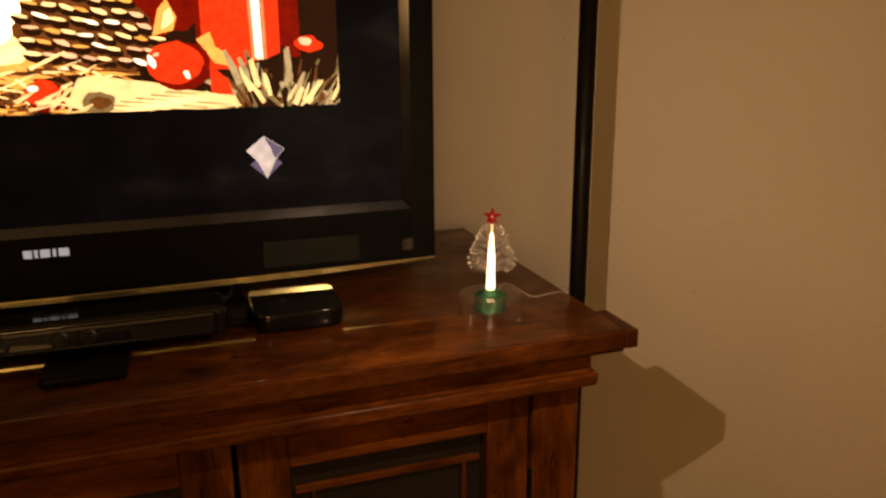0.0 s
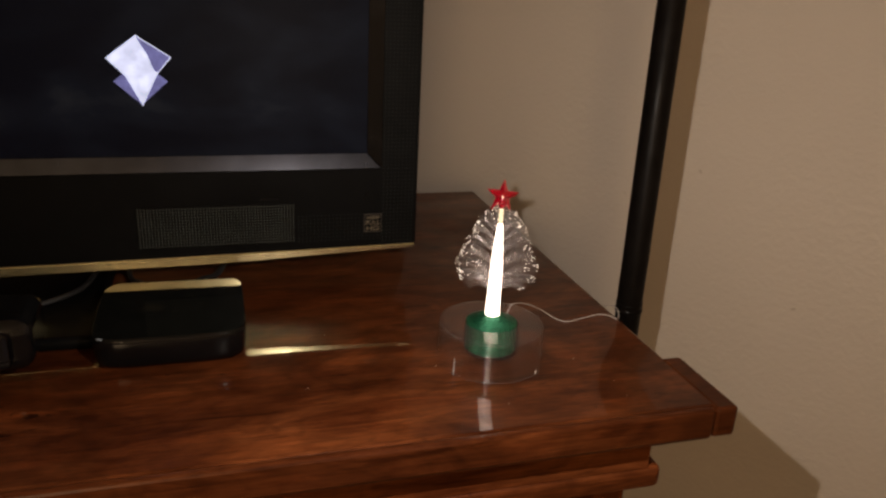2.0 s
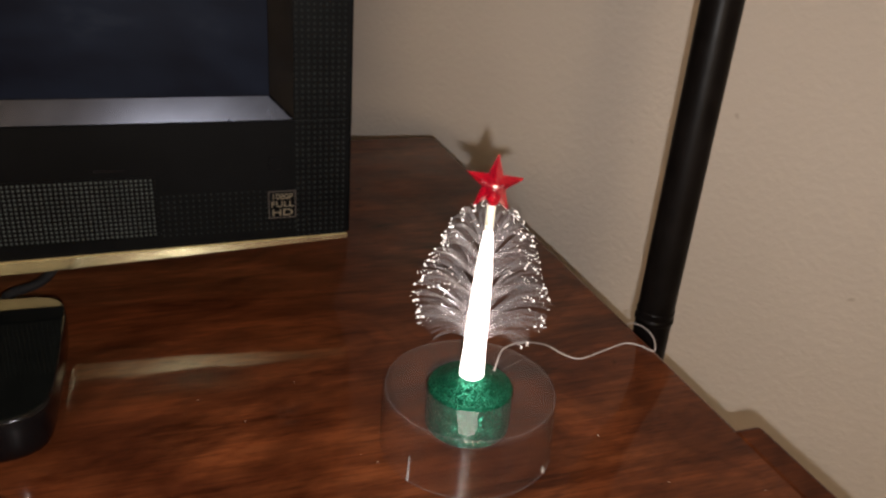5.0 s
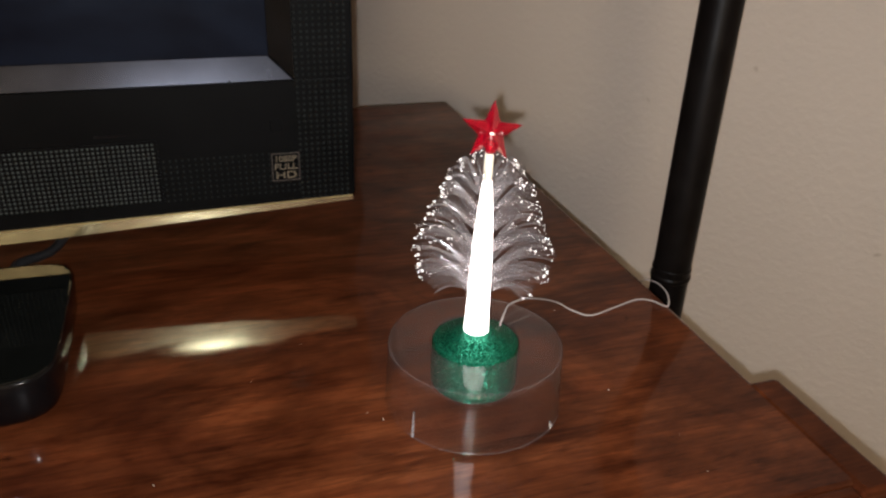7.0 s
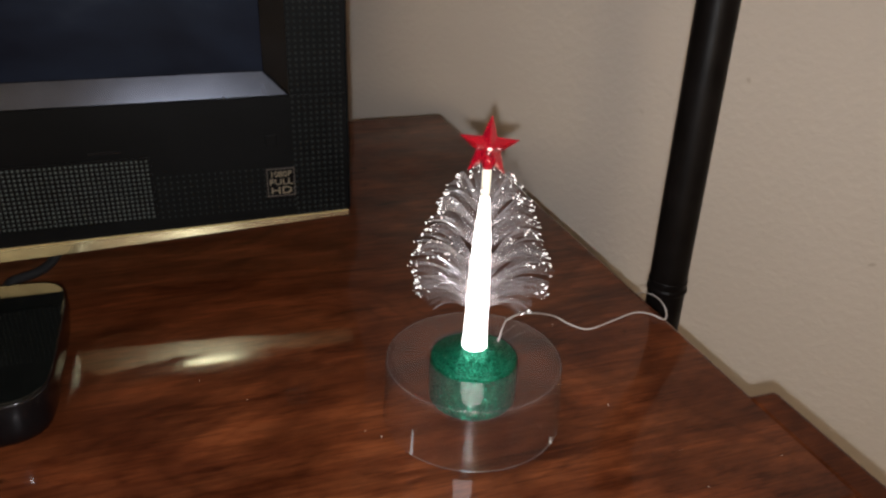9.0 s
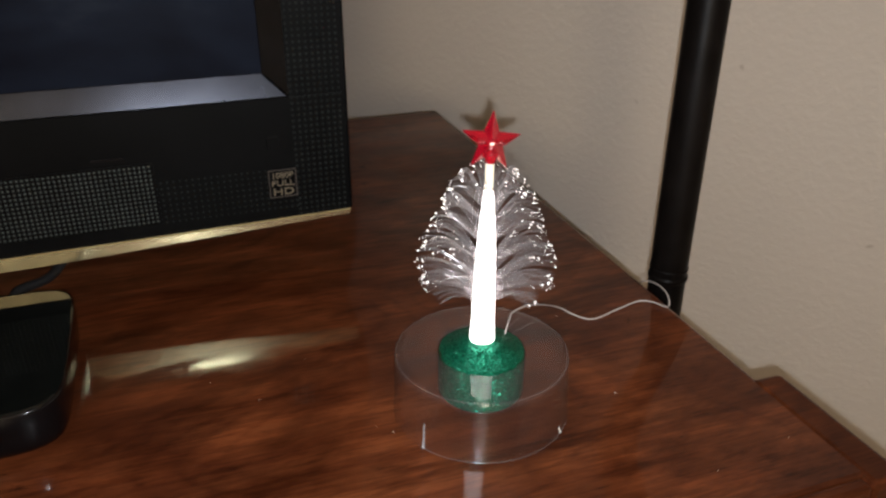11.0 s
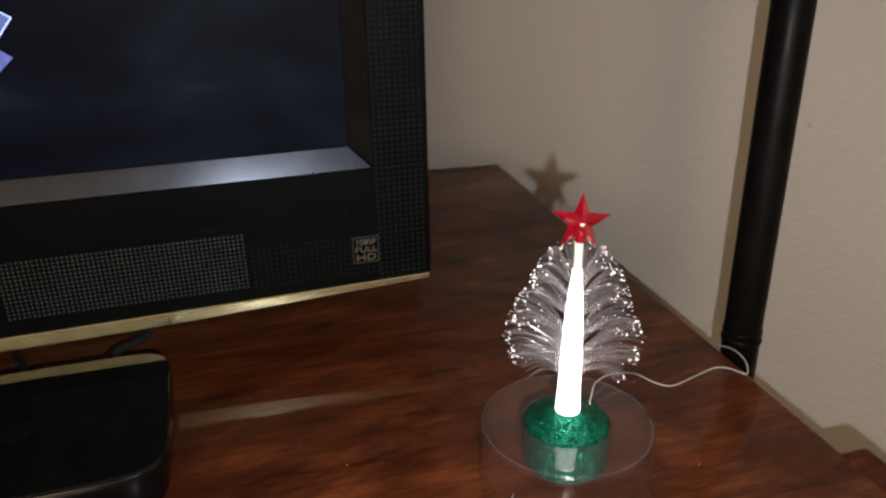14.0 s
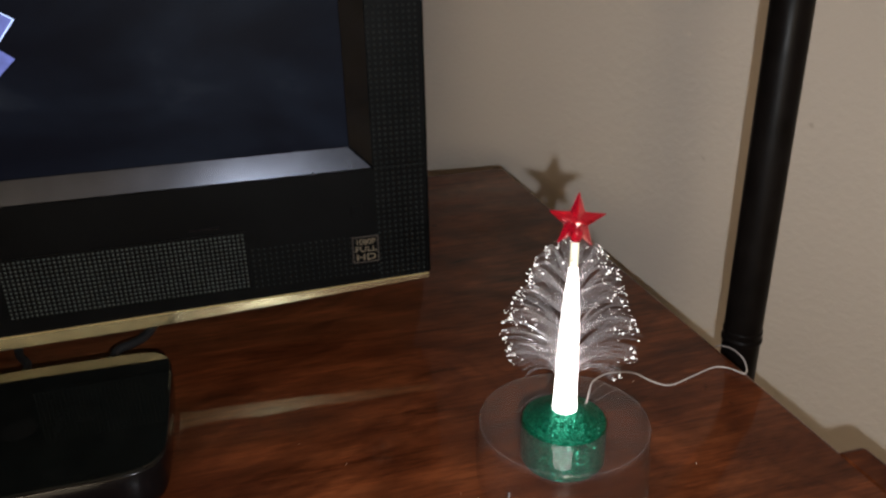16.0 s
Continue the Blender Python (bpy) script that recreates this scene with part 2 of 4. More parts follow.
net.to("Base Color", net.ramp(net.noise(net.coords((3.0, 3.0, 5.0)), 3.5, 6.0, 0.55, 0.3), (0.44, (0.002, 0.002, 0.003)), (0.60, (0.0045, 0.0058, 0.0095)), (0.74, (0.014, 0.017, 0.023))))
LENS = scuffed("dark_lens_glass", (0.004, 0.0035, 0.005), 0.06)
CHROME = scuffed("grey_lens_ring", (0.016, 0.016, 0.016), 0.35, 0.5)
CABLE_DARK = scuffed("grey_black_cable", (0.008, 0.008, 0.009), 0.5)
STEM = glow("pale_lit_stem", (1.0, 0.84, 0.66), 0.35, (0.72, 0.66, 0.48), 0.35)
CABLE = material("clear_white_cable", (0.58, 0.52, 0.49), 0.22, Transmission_Weight=0.3)
STAND = clear_plastic("clear_stand_plastic", face_on=0.035, haze=0.012)
STAND_WALL = clear_plastic("clear_ridged_plastic", gloss=0.14, face_on=0.028, haze=0.006, ridged=3.6)
FIBRE = clear_plastic("clear_fibre", (0.90, 0.87, 0.87), 0.2, 0.03, 0.066)
RIM = clear_plastic("clear_plastic_edge", (0.93, 0.92, 0.94), 0.13, 0.10, 0.03)
# the rib's white highlight is put into its haze and mirror share
RIB = clear_plastic("highlight_plastic_rib", (0.95, 0.94, 0.96), 0.10, 0.34, 0.22)
TIP = glow("lit_fibre_tip", (1.0, 0.82, 0.68), 4.0, (0.8, 0.8, 0.8), 0.2)
TRUNK = glow("lit_fibre_trunk", (1.0, 0.82, 0.72), 6.5, (0.85, 0.85, 0.85), 0.3)
STAR_LIGHT = glow("lit_star_centre", (1.0, 0.62, 0.45), 1.0, (0.8, 0.6, 0.5), 0.3)
GLITTER = glitter("green_glitter")
RED = material("clear_red_plastic", (0.60, 0.006, 0.028), 0.06, Coat_Weight=1.0, Coat_Roughness=0.04, Transmission_Weight=0.72, IOR=1.49)
LOGO_LIGHT = glow("lit_logo", (0.40, 0.58, 1.0), 1.2)


# ---- mesh helpers ----
def part(name, bm, mat, parent=None, label="", smooth=False):
    me = bpy.data.meshes.new(name)
    bm.normal_update()
    bm.to_mesh(me)
    bm.free()
    me.materials.append(mat)
    if smooth:
        me.shade_smooth()
    ob = new(name, me)
    if parent:
        ob.parent = parent
    if label:
        ob["label"] = label
    return ob


def thing(name, label, category, group="", kind=""):
    return tagged(new(name), label, category, group, kind)


def box(x0, x1, y0, y1, z0, z1, bevel=0.0, segments=2, bm=None):
    own = bmesh.new()
    bmesh.ops.create_cube(own, size=1.0, matrix=Matrix.Translation(((x0 + x1) / 2, (y0 + y1) / 2, (z0 + z1) / 2)) @ Matrix.Diagonal((x1 - x0, y1 - y0, z1 - z0, 1)))
    if bevel:
        bmesh.ops.bevel(own, geom=own.edges[:], offset=bevel, segments=segments, affect="EDGES", profile=0.5)
    if bm is None:
        return own
    me = bpy.data.meshes.new("join")
    own.to_mesh(me)
    own.free()
    bm.from_mesh(me)
    bpy.data.meshes.remove(me)
    return bm


def lathe(profile, cx=0.0, cy=0.0, steps=48, bm=None):
    """Turns (radius, height) pairs round an upright axis."""
    bm = bm or bmesh.new()
    rings = []
    for r, z in profile:
        if r < 1e-6:
            rings.append([bm.verts.new((cx, cy, z))])
        else:
            rings.append([bm.verts.new((cx + r * math.cos(2 * math.pi * k / steps), cy + r * math.sin(2 * math.pi * k / steps), z)) for k in range(steps)])
    for a, b in zip(rings, rings[1:]):
        for k in range(steps):
            q = (k + 1) % steps
            corners = [a[k % len(a)], a[q % len(a)], b[q % len(b)], b[k % len(b)]]
            corners = list(dict.fromkeys(corners))
            if len(corners) > 2:
                bm.faces.new(corners)
    bmesh.ops.recalc_face_normals(bm, faces=bm.faces)
    return bm


def tube(bm, points, radius, sides=6, end_radius=None, cap=True):
    """A round tube along points."""
    pts = [Vector(p) for p in points]
    rings = []
    for i, p in enumerate(pts):
        d = (pts[min(i + 1, len(pts) - 1)] - pts[max(i - 1, 0)]).normalized()
        u = d.orthogonal().normalized() if not rings else (u_old - d * u_old.dot(d)).normalized()
        u_old = u
        w = d.cross(u)
        r = radius if end_radius is None else radius + (end_radius - radius) * i / (len(pts) - 1)
        rings.append([bm.verts.new(p + r * (math.cos(2 * math.pi * k / sides) * u + math.sin(2 * math.pi * k / sides) * w)) for k in range(sides)])
    for a, b in zip(rings, rings[1:]):
        for k in range(sides):
            bm.faces.new((a[k], a[(k + 1) % sides], b[(k + 1) % sides], b[k]))
    if cap:
        bm.faces.new(rings[0][::-1])
        bm.faces.new(rings[-1])
    return bm


def spline(points, steps=8):
    """Catmull-Rom through the points."""
    p = [Vector(q) for q in points]
    p = [2 * p[0] - p[1], *p, 2 * p[-1] - p[-2]]
    out = []
    for a, b, c, d in zip(p, p[1:], p[2:], p[3:]):
        for k in range(steps):
            t = k / steps
            out.append(0.5 * (2 * b + (c - a) * t + (2 * a - 5 * b + 4 * c - d) * t * t + (3 * b - a - 3 * c + d) * t ** 3))
    out.append(p[-2])
    return out


def plate(points, y, depth, bm=None):
    """A flat plate in the x-z plane, its face at y, with depth behind it."""
    bm = bm or bmesh.new()
    front = [bm.verts.new((x, y, z)) for x, z in points]
    back = [bm.verts.new((x, y + depth, z)) for x, z in points]
    bm.faces.new(front)
    bm.faces.new(back[::-1])
    for k in range(len(points)):
        q = (k + 1) % len(points)
        bm.faces.new((front[q], front[k], back[k], back[q]))
    bmesh.ops.recalc_face_normals(bm, faces=bm.faces)
    return bm


def words(name, text, size, m, mat, parent, depth=0.0004):
    d = bpy.data.curves.new(name, "FONT")
    d.body, d.size, d.extrude, d.align_x, d.align_y = text, size, depth, "CENTER", "CENTER"
    tmp = new("tmp_text", d)
    bpy.context.view_layer.update()
    me = bpy.data.meshes.new_from_object(tmp.evaluated_get(bpy.context.evaluated_depsgraph_get()))
    bpy.data.objects.remove(tmp)
    bpy.data.curves.remove(d)
    me.materials.clear()
    me.materials.append(mat)
    ob = new(name, me)
    ob.matrix_world = m
    ob.parent = parent
    return ob


# ---- the room: the cabinet stands across its corner ----
CORNER = (0.215, 1.754)
ROOM = pose(CORNER[0], CORNER[1], 0, 0, 0, -55)      # x runs along the wall beside the lamp, y out through the other


def structure(name, bm, mat, label):
    ob = part(name, bm, mat)
    ob.matrix_world = ROOM
    return tagged(ob, label, name.split("_")[0], kind="structure")


L, D, H = 4.2, 4.0, 2.44
structure("floor", box(-0.1, L + 0.1, -D - 0.1, 0.1, -0.1, 0.0), CARPET, "tan carpeted floor of a living room")
structure("ceiling", box(-0.1, L + 0.1, -D - 0.1, 0.1, H, H + 0.1), CEIL, "plain off-white ceiling")
structure("wall_east", box(-0.1, L + 0.1, 0.0, 0.1, 0, H), WALL, "beige painted wall with fine orange-peel texture")
structure("wall_west", box(-0.1, 0.0, -D, 0.0, 0, H), WALL, "beige painted wall behind the television")
structure("wall_south", box(-0.1, L + 0.1, -D - 0.1, -D, 0, H), WALL, "plain beige wall closing the room")
structure("wall_north", box(L, L + 0.1, -D, 0.0, 0, H), WALL, "plain beige wall at the room's far side")
structure("baseboard_east", box(0.012, L, -0.012, 0.0, 0.0, 0.085, 0.003), SKIRT, "white baseboard along the beige wall")
structure("baseboard_west", box(0.0, 0.012, -D, -0.012, 0.0, 0.085, 0.003), SKIRT, "white baseboard behind the cabinet")

# ---- media cabinet ----
TOP = 0.80
CX = -0.04                                            # middle of cabinet and television


def media_cabinet():
    cab = thing("media_cabinet", "dark red-brown varnished wooden media cabinet set across the corner", "cabinet")
    cab.location = (CX, 0.86, 0)
    inv = Matrix.Translation((-CX, -0.86, 0))

    def add(name, bm, mat, parent=None, label=""):
        bm.transform(inv)
        return part(name, bm, mat, parent or cab, label)

    half = 0.60
    top = add("top", box(CX - half, CX + half, 0.601, 1.12, 0.773, TOP, 0.0025), WOOD_TOP, None, "varnished top with dark grain, knots and an overhang")
    for s in (-1, 1):
        a, b = sorted((CX + s * (half - 0.0035), CX + s * (half + 0.0132)))
        add("top_corner", box(a, b, 0.595, 0.667, 0.7785, TOP + 0.0006, 0.0025), WOOD_EDGE)
    add("front_nosing", box(CX - half + 0.002, CX + half - 0.004, 0.595, 0.6015, 0.7785, TOP - 0.0002, 0.002), WOOD_EDGE)
    add("cove", box(CX - 0.565, CX + 0.565, 0.615, 1.10, 0.7465, 0.773), WOOD_X)
    add("moulding", box(CX - 0.5765, CX + 0.5765, 0.614, 1.105, 0.7285, 0.7465, 0.005, 3), WOOD_X, None, "rounded moulding under the top")
    # carcass: sides, stiles, floor, back
    for s in (-1, 1):
        a, b = sorted((CX + s * 0.540, CX + s * 0.562))
        add("side_panel", box(a, b, 0.662, 1.095, 0.08, 0.7285, 0.001), WOOD_Z)
        a, b = sorted((CX + s * 0.5045, CX + s * 0.5625))
        add("stile", box(a, b, 0.635, 0.662, 0.0, 0.7285, 0.0015), WOOD_Z)
        a, b = sorted((CX + s * 0.52, CX + s * 0.562))
        add("foot", box(a, b, 1.05, 1.095, 0.0, 0.08), WOOD_Z)
    add("back_panel", box(CX - 0.54, CX + 0.54, 1.085, 1.095, 0.08, 0.73), WOOD_X)
    add("bottom_shelf", box(CX - 0.54, CX + 0.54, 0.662, 1.085, 0.08, 0.10), WOOD_X)
    add("plinth", box(CX - 0.508, CX + 0.508, 0.645, 0.662, 0.03, 0.095), WOOD_X)
    # three doors, each a frame round a smoked panel
    n, gap = 3, 0.003
    wide = 1.009 / n
    for k in range(n):
        x0, x1 = CX - 0.5045 + k * wide + gap, CX - 0.5045 + (k + 1) * wide - gap
        door = add("door", box(x0 + 0.05, x1 - 0.05, 0.656, 0.659, 0.155, 0.68), GLASS_PANEL, None, "framed door with a dark smoked panel")
        for nm, bm, mt in (("door_stile", box(x0, x0 + 0.052, 0.641, 0.661, 0.098, 0.728, 0.002), WOOD_Z), ("door_stile", box(x1 - 0.052, x1, 0.641, 0.661, 0.098, 0.728, 0.002), WOOD_Z),
                           ("door_rail", box(x0 + 0.052, x1 - 0.052, 0.6415, 0.661, 0.678, 0.7275, 0.002), WOOD_X), ("door_rail", box(x0 + 0.052, x1 - 0.052, 0.6415, 0.661, 0.0985, 0.155, 0.002), WOOD_X),
                           ("bead", box(x0 + 0.058, x1 - 0.058, 0.650, 0.656, 0.640, 0.648, 0.001), WOOD_X), ("bead", box(x0 + 0.075, x0 + 0.080, 0.650, 0.656, 0.16, 0.640, 0.001), WOOD_Z),
                           ("bead", box(x1 - 0.080, x1 - 0.075, 0.650, 0.656, 0.16, 0.640, 0.001), WOOD_Z)):
            ob = add(nm, bm, mt, door)
        bm = lathe([(0.0, -0.014), (0.009, -0.012), (0.010, -0.006), (0.005, -0.002), (0.005, 0.004)], steps=16)
        bm.transform(Matrix.Translation((x0 + 0.026, 0.637, 0.43)) @ pose(0, 0, 0, -90))
        add("knob", bm, POLE, door, "dark round knob")
        hx = x1 + gap
        bm = lathe([(0.0, 0.574), (0.0032, 0.575), (0.0032, 0.622), (0.0, 0.623)], hx - 0.0022, 0.638, 12)
        add("hinge", bm, POLE, door)
    return cab


media_cabinet()


# ---- television ----
TVX, TVY, TVZ = -0.048, 0.833, 0.8355                      # middle, front face, lower edge at the ends
HALF = 0.458


def low_edge(x):
    """Height of the casing's lower edge, which bows down towards the middle."""
    u = min(1.0, abs(x - TVX) / HALF)
    return TVZ + 0.0040 - 0.0045 * (1 - u ** 1.6)


def strip(x0, x1, low, high, y0, y1, n=24):
    """A bar along x between two height curves."""
    bm = bmesh.new()
    rows = []
    for k in range(n + 1):
        x = x0 + (x1 - x0) * k / n
        rows.append([bm.verts.new(c) for c in ((x, y0, low(x)), (x, y0, high(x)), (x, y1, high(x)), (x, y1, low(x)))])
    for a, b in zip(rows, rows[1:]):
        for i in range(4):
            bm.faces.new((a[i], b[i], b[(i + 1) % 4], a[(i + 1) % 4]))
    bm.faces.new(rows[0])
    bm.faces.new(rows[-1][::-1])
    bmesh.ops.recalc_face_normals(bm, faces=bm.faces)
    return bm


def dots(x0, x1, z0, z1, pitch, radius, y, low=None):
    """A grid of small raised dots, one mesh."""
    verts, faces = [], []
    for i in range(int((x1 - x0) / pitch) + 1):
        for j in range(int((z1 - z0) / pitch) + 1):
            x, z = x0 + i * pitch, z0 + j * pitch
            if low and z < low(x) + 0.004:
                continue
            s = len(verts)
            verts.append((x, y - radius * 0.55, z))
            verts.extend((x + radius * math.cos(a * math.pi / 3), y, z + radius * math.sin(a * math.pi / 3)) for a in range(6))
            faces.extend((s, s + 1 + a, s + 1 + (a + 1) % 6) for a in range(6))
    me = bpy.data.meshes.new("dots")
    me.from_pydata(verts, [], faces)
    bm = bmesh.new()
    bm.from_mesh(me)
    bpy.data.meshes.remove(me)
    bmesh.ops.recalc_face_normals(bm, faces=bm.faces)
    return bm


def flat(points, y, bm=None):
    bm = bm or bmesh.new()
    bm.faces.new([bm.verts.new((x, y, z)) for x, z in points])
    return bm


SCR = (TVX - 0.417, TVX + 0.417, 0.9175, 1.386)        # visible screen
TV_TOP = 1.457


def television():
    tv = thing("television", "black flat-screen television showing a candle picture", "television")
    tv.location = (TVX, TVY, TOP)
    inv = Matrix.Translation((-TVX, -TVY, -TOP))

    def add(name, bm, mat, parent=None, label="", kind=""):
        bm.transform(inv)
        ob = part(name, bm, mat, parent or tv, label)
        if kind:
            ob["kind"] = kind
        return ob

    l, r, b, t = SCR
    o = 0.0125                                        # width of the sloping bevel round the screen
    back = TVY + 0.10
    add("back_shell", box(TVX - HALF + 0.012, TVX + HALF - 0.012, TVY + 0.035, back, TVZ + 0.012, TV_TOP - 0.012, 0.012, 3), BEZEL)
    lower = add("lower_bezel", strip(TVX - HALF, TVX + HALF, low_edge, lambda x: b - o, TVY, TVY + 0.034), BEZEL, None, "glossy black lower bezel with a gently bowed edge")
    add("upper_bezel", box(TVX - HALF, TVX + HALF, TVY, TVY + 0.034, t + o, TV_TOP), PIANO)
    for s in (-1, 1):
        a, c = sorted((TVX + s * (0.417 + o), TVX + s * HALF))
        side = add("side_bezel", box(a, c, TVY + 0.0004, TVY + 0.034, b - o, t + o), BEZEL)
        a, c = sorted((TVX + s * (HALF - 0.0275), TVX + s * (HALF - 0.0025)))
        add("side_dot", dots(a, c, TVZ + 0.004, TV_TOP - 0.006, 0.0031, 0.0009, TVY - 0.0001), FINE_DOTS, side, kind="stuff")
        a, c = sorted((TVX + s * (HALF - 0.0006), TVX + s * (HALF + 0.0022)))
        add("edge_strip", box(a, c, TVY + 0.002, TVY + 0.034, TVZ + 0.003, TV_TOP, 0.001), BEZEL)
    # bevel: four sloping mitred pieces down to the screen
    y0, y1 = TVY, TVY + 0.0045
    outer, inner = [(l - o, b - o), (r + o, b - o), (r + o, t + o), (l - o, t + o)], [(l, b), (r, b), (r, t), (l, t)]
    for k in range(4):
        q = (k + 1) % 4
        bm = bmesh.new()
        c = [(*outer[k], y0), (*outer[q], y0), (*inner[q], y1), (*inner[k], y1)]
        f = [bm.verts.new((x, y, z)) for x, z, y in c]
        g = [bm.verts.new((x, y + 0.012, z)) for x, z, y in c]
        bm.faces.new(f)
        bm.faces.new(g[::-1])
        for i in range(4):
            bm.faces.new((f[(i + 1) % 4], f[i], g[i], g[(i + 1) % 4]))
        bmesh.ops.recalc_face_normals(bm, faces=bm.faces)
        bmesh.ops.bevel(bm, geom=[e for e in bm.edges if all(v in f for v in e.verts)], offset=0.0006, segments=1, affect="EDGES")
        # lower piece alone is grey: the light it catches is put into its colour
        add("screen_bevel", bm, SHEEN_BEVEL if k == 0 else PIANO, None, "lower sloping bevel, grey for the light it catches" if k == 0 else "")
    screen = add("screen", box(l - 0.002, r + 0.002, TVY + 0.0047, TVY + 0.0135, b - 0.002, t + 0.002), SCREEN, None, "dark blue glowing screen with a candle still life")
    sy = TVY + 0.0045
    screen_picture(add, screen, sy)
    # gold trim under the lower bezel, thicker towards the middle
    bm, rows = bmesh.new(), []
    for k in range(61):
        x = TVX - HALF + 2 * HALF * k / 60
        u = min(1.0, (1 - abs(x - TVX) / HALF) / 0.35)
        hi, drop, deep = low_edge(x) - 0.0003, 0.0056 + 0.0050 * u, 0.0052 + 0.0050 * u
        rows.append([bm.verts.new((x, TVY + dy, hi + dz)) for dy, dz in ((-0.0004, 0.0), (-0.0009, -0.0006), (-0.0009, -0.0028 - 0.0042 * u), (deep, -drop), (deep + 0.003, -drop), (deep + 0.006, 0.0))])
    for p, q in zip(rows, rows[1:]):
        for i in range(len(p)):
            bm.faces.new((p[i], p[(i + 1) % len(p)], q[(i + 1) % len(p)], q[i]))
    bm.faces.new(rows[0])
    bm.faces.new(rows[-1][::-1])
    bmesh.ops.recalc_face_normals(bm, faces=bm.faces)
    add("gold_trim", bm, BRASS, None, "thin amber-gold trim along the lower edge")
    # speaker field and small things on the lower bezel
    for s in (-1, 1):
        a, c = sorted((TVX + s * 0.239, TVX + s * 0.358))
        grille = add("speaker_grille", box(a - 0.001, c + 0.001, TVY - 0.0004, TVY + 0.002, 0.8445, 0.878), BEZEL, None, "dark speaker grille of pale dots")
        add("grille_dot", dots(a + 0.0005, c, 0.8462, 0.877, 0.0023, 0.00068, TVY - 0.0005), DOTS, grille, kind="stuff")
        a, c = sorted((TVX + s * 0.361, TVX + s * 0.43))
        add("bezel_dot", dots(a, c, TVZ, 0.867, 0.0031, 0.0007, TVY - 0.0001, low_edge), FINE_DOTS, lower, kind="stuff")
    add("sensor_window", box(0.3675, 0.3735, TVY - 0.0006, TVY + 0.001, 0.8785, 0.885, 0.0004), BEZEL, None, "small dark remote window")
    add("bezel_seam", box(0.283, 0.298, TVY - 0.0008, TVY + 0.001, 0.8815, 0.8823), SHEEN_BEVEL)
    # badge with its three lines of print
    badge = add("badge", box(0.3667, 0.3817, TVY - 0.0006, TVY + 0.001, 0.8508, 0.8668, 0.0003), BEZEL, None, "small square badge with pale print")
    for x0, x1, z0, z1 in ((0.3669, 0.3674, 0.8510, 0.8666), (0.3810, 0.3815, 0.8510, 0.8666), (0.3674, 0.3810, 0.8661, 0.8666), (0.3674, 0.3810, 0.8510, 0.8515)):
        add("badge_border", box(x0, x1, TVY - 0.0009, TVY - 0.0006, z0, z1), DIM_PRINT, badge)
    for text, z, size in (("1080P", 0.8633, 0.0046), ("FULL", 0.8589, 0.0046), ("HD", 0.8541, 0.0054)):
        ob = words("badge_print", text, size, pose(0.3742 - TVX, -0.0009, z - TOP, 90), SILVER, badge, 0.0002)
        ob.scale = (1.0 if text == "1080P" else (1.25 if text == "FULL" else 1.45), 1, 1)
    # lit maker's mark as a row of plain slabs
    for x0, x1 in ((-0.0710, -0.0625), (-0.0600, -0.0565), (-0.0540, -0.0440), (-0.0412, -0.0380), (-0.0352, -0.0245)):
        add("lit_mark", box(x0, x1, TVY - 0.0008, TVY + 0.001, 0.8825, 0.8915, 0.0003), LOGO_LIGHT, None, "pale blue lit slab")
    # stand
    add("stand_plate", box(TVX - 0.21, TVX + 0.212, 0.755, 0.975, TOP, TOP + 0.010, 0.004, 3), BEZEL, None, "black stand plate")
    add("stand_neck", box(TVX - 0.09, TVX + 0.09, 0.872, 0.915, TOP + 0.0095, 0.90, 0.006), PIANO)
    return tv


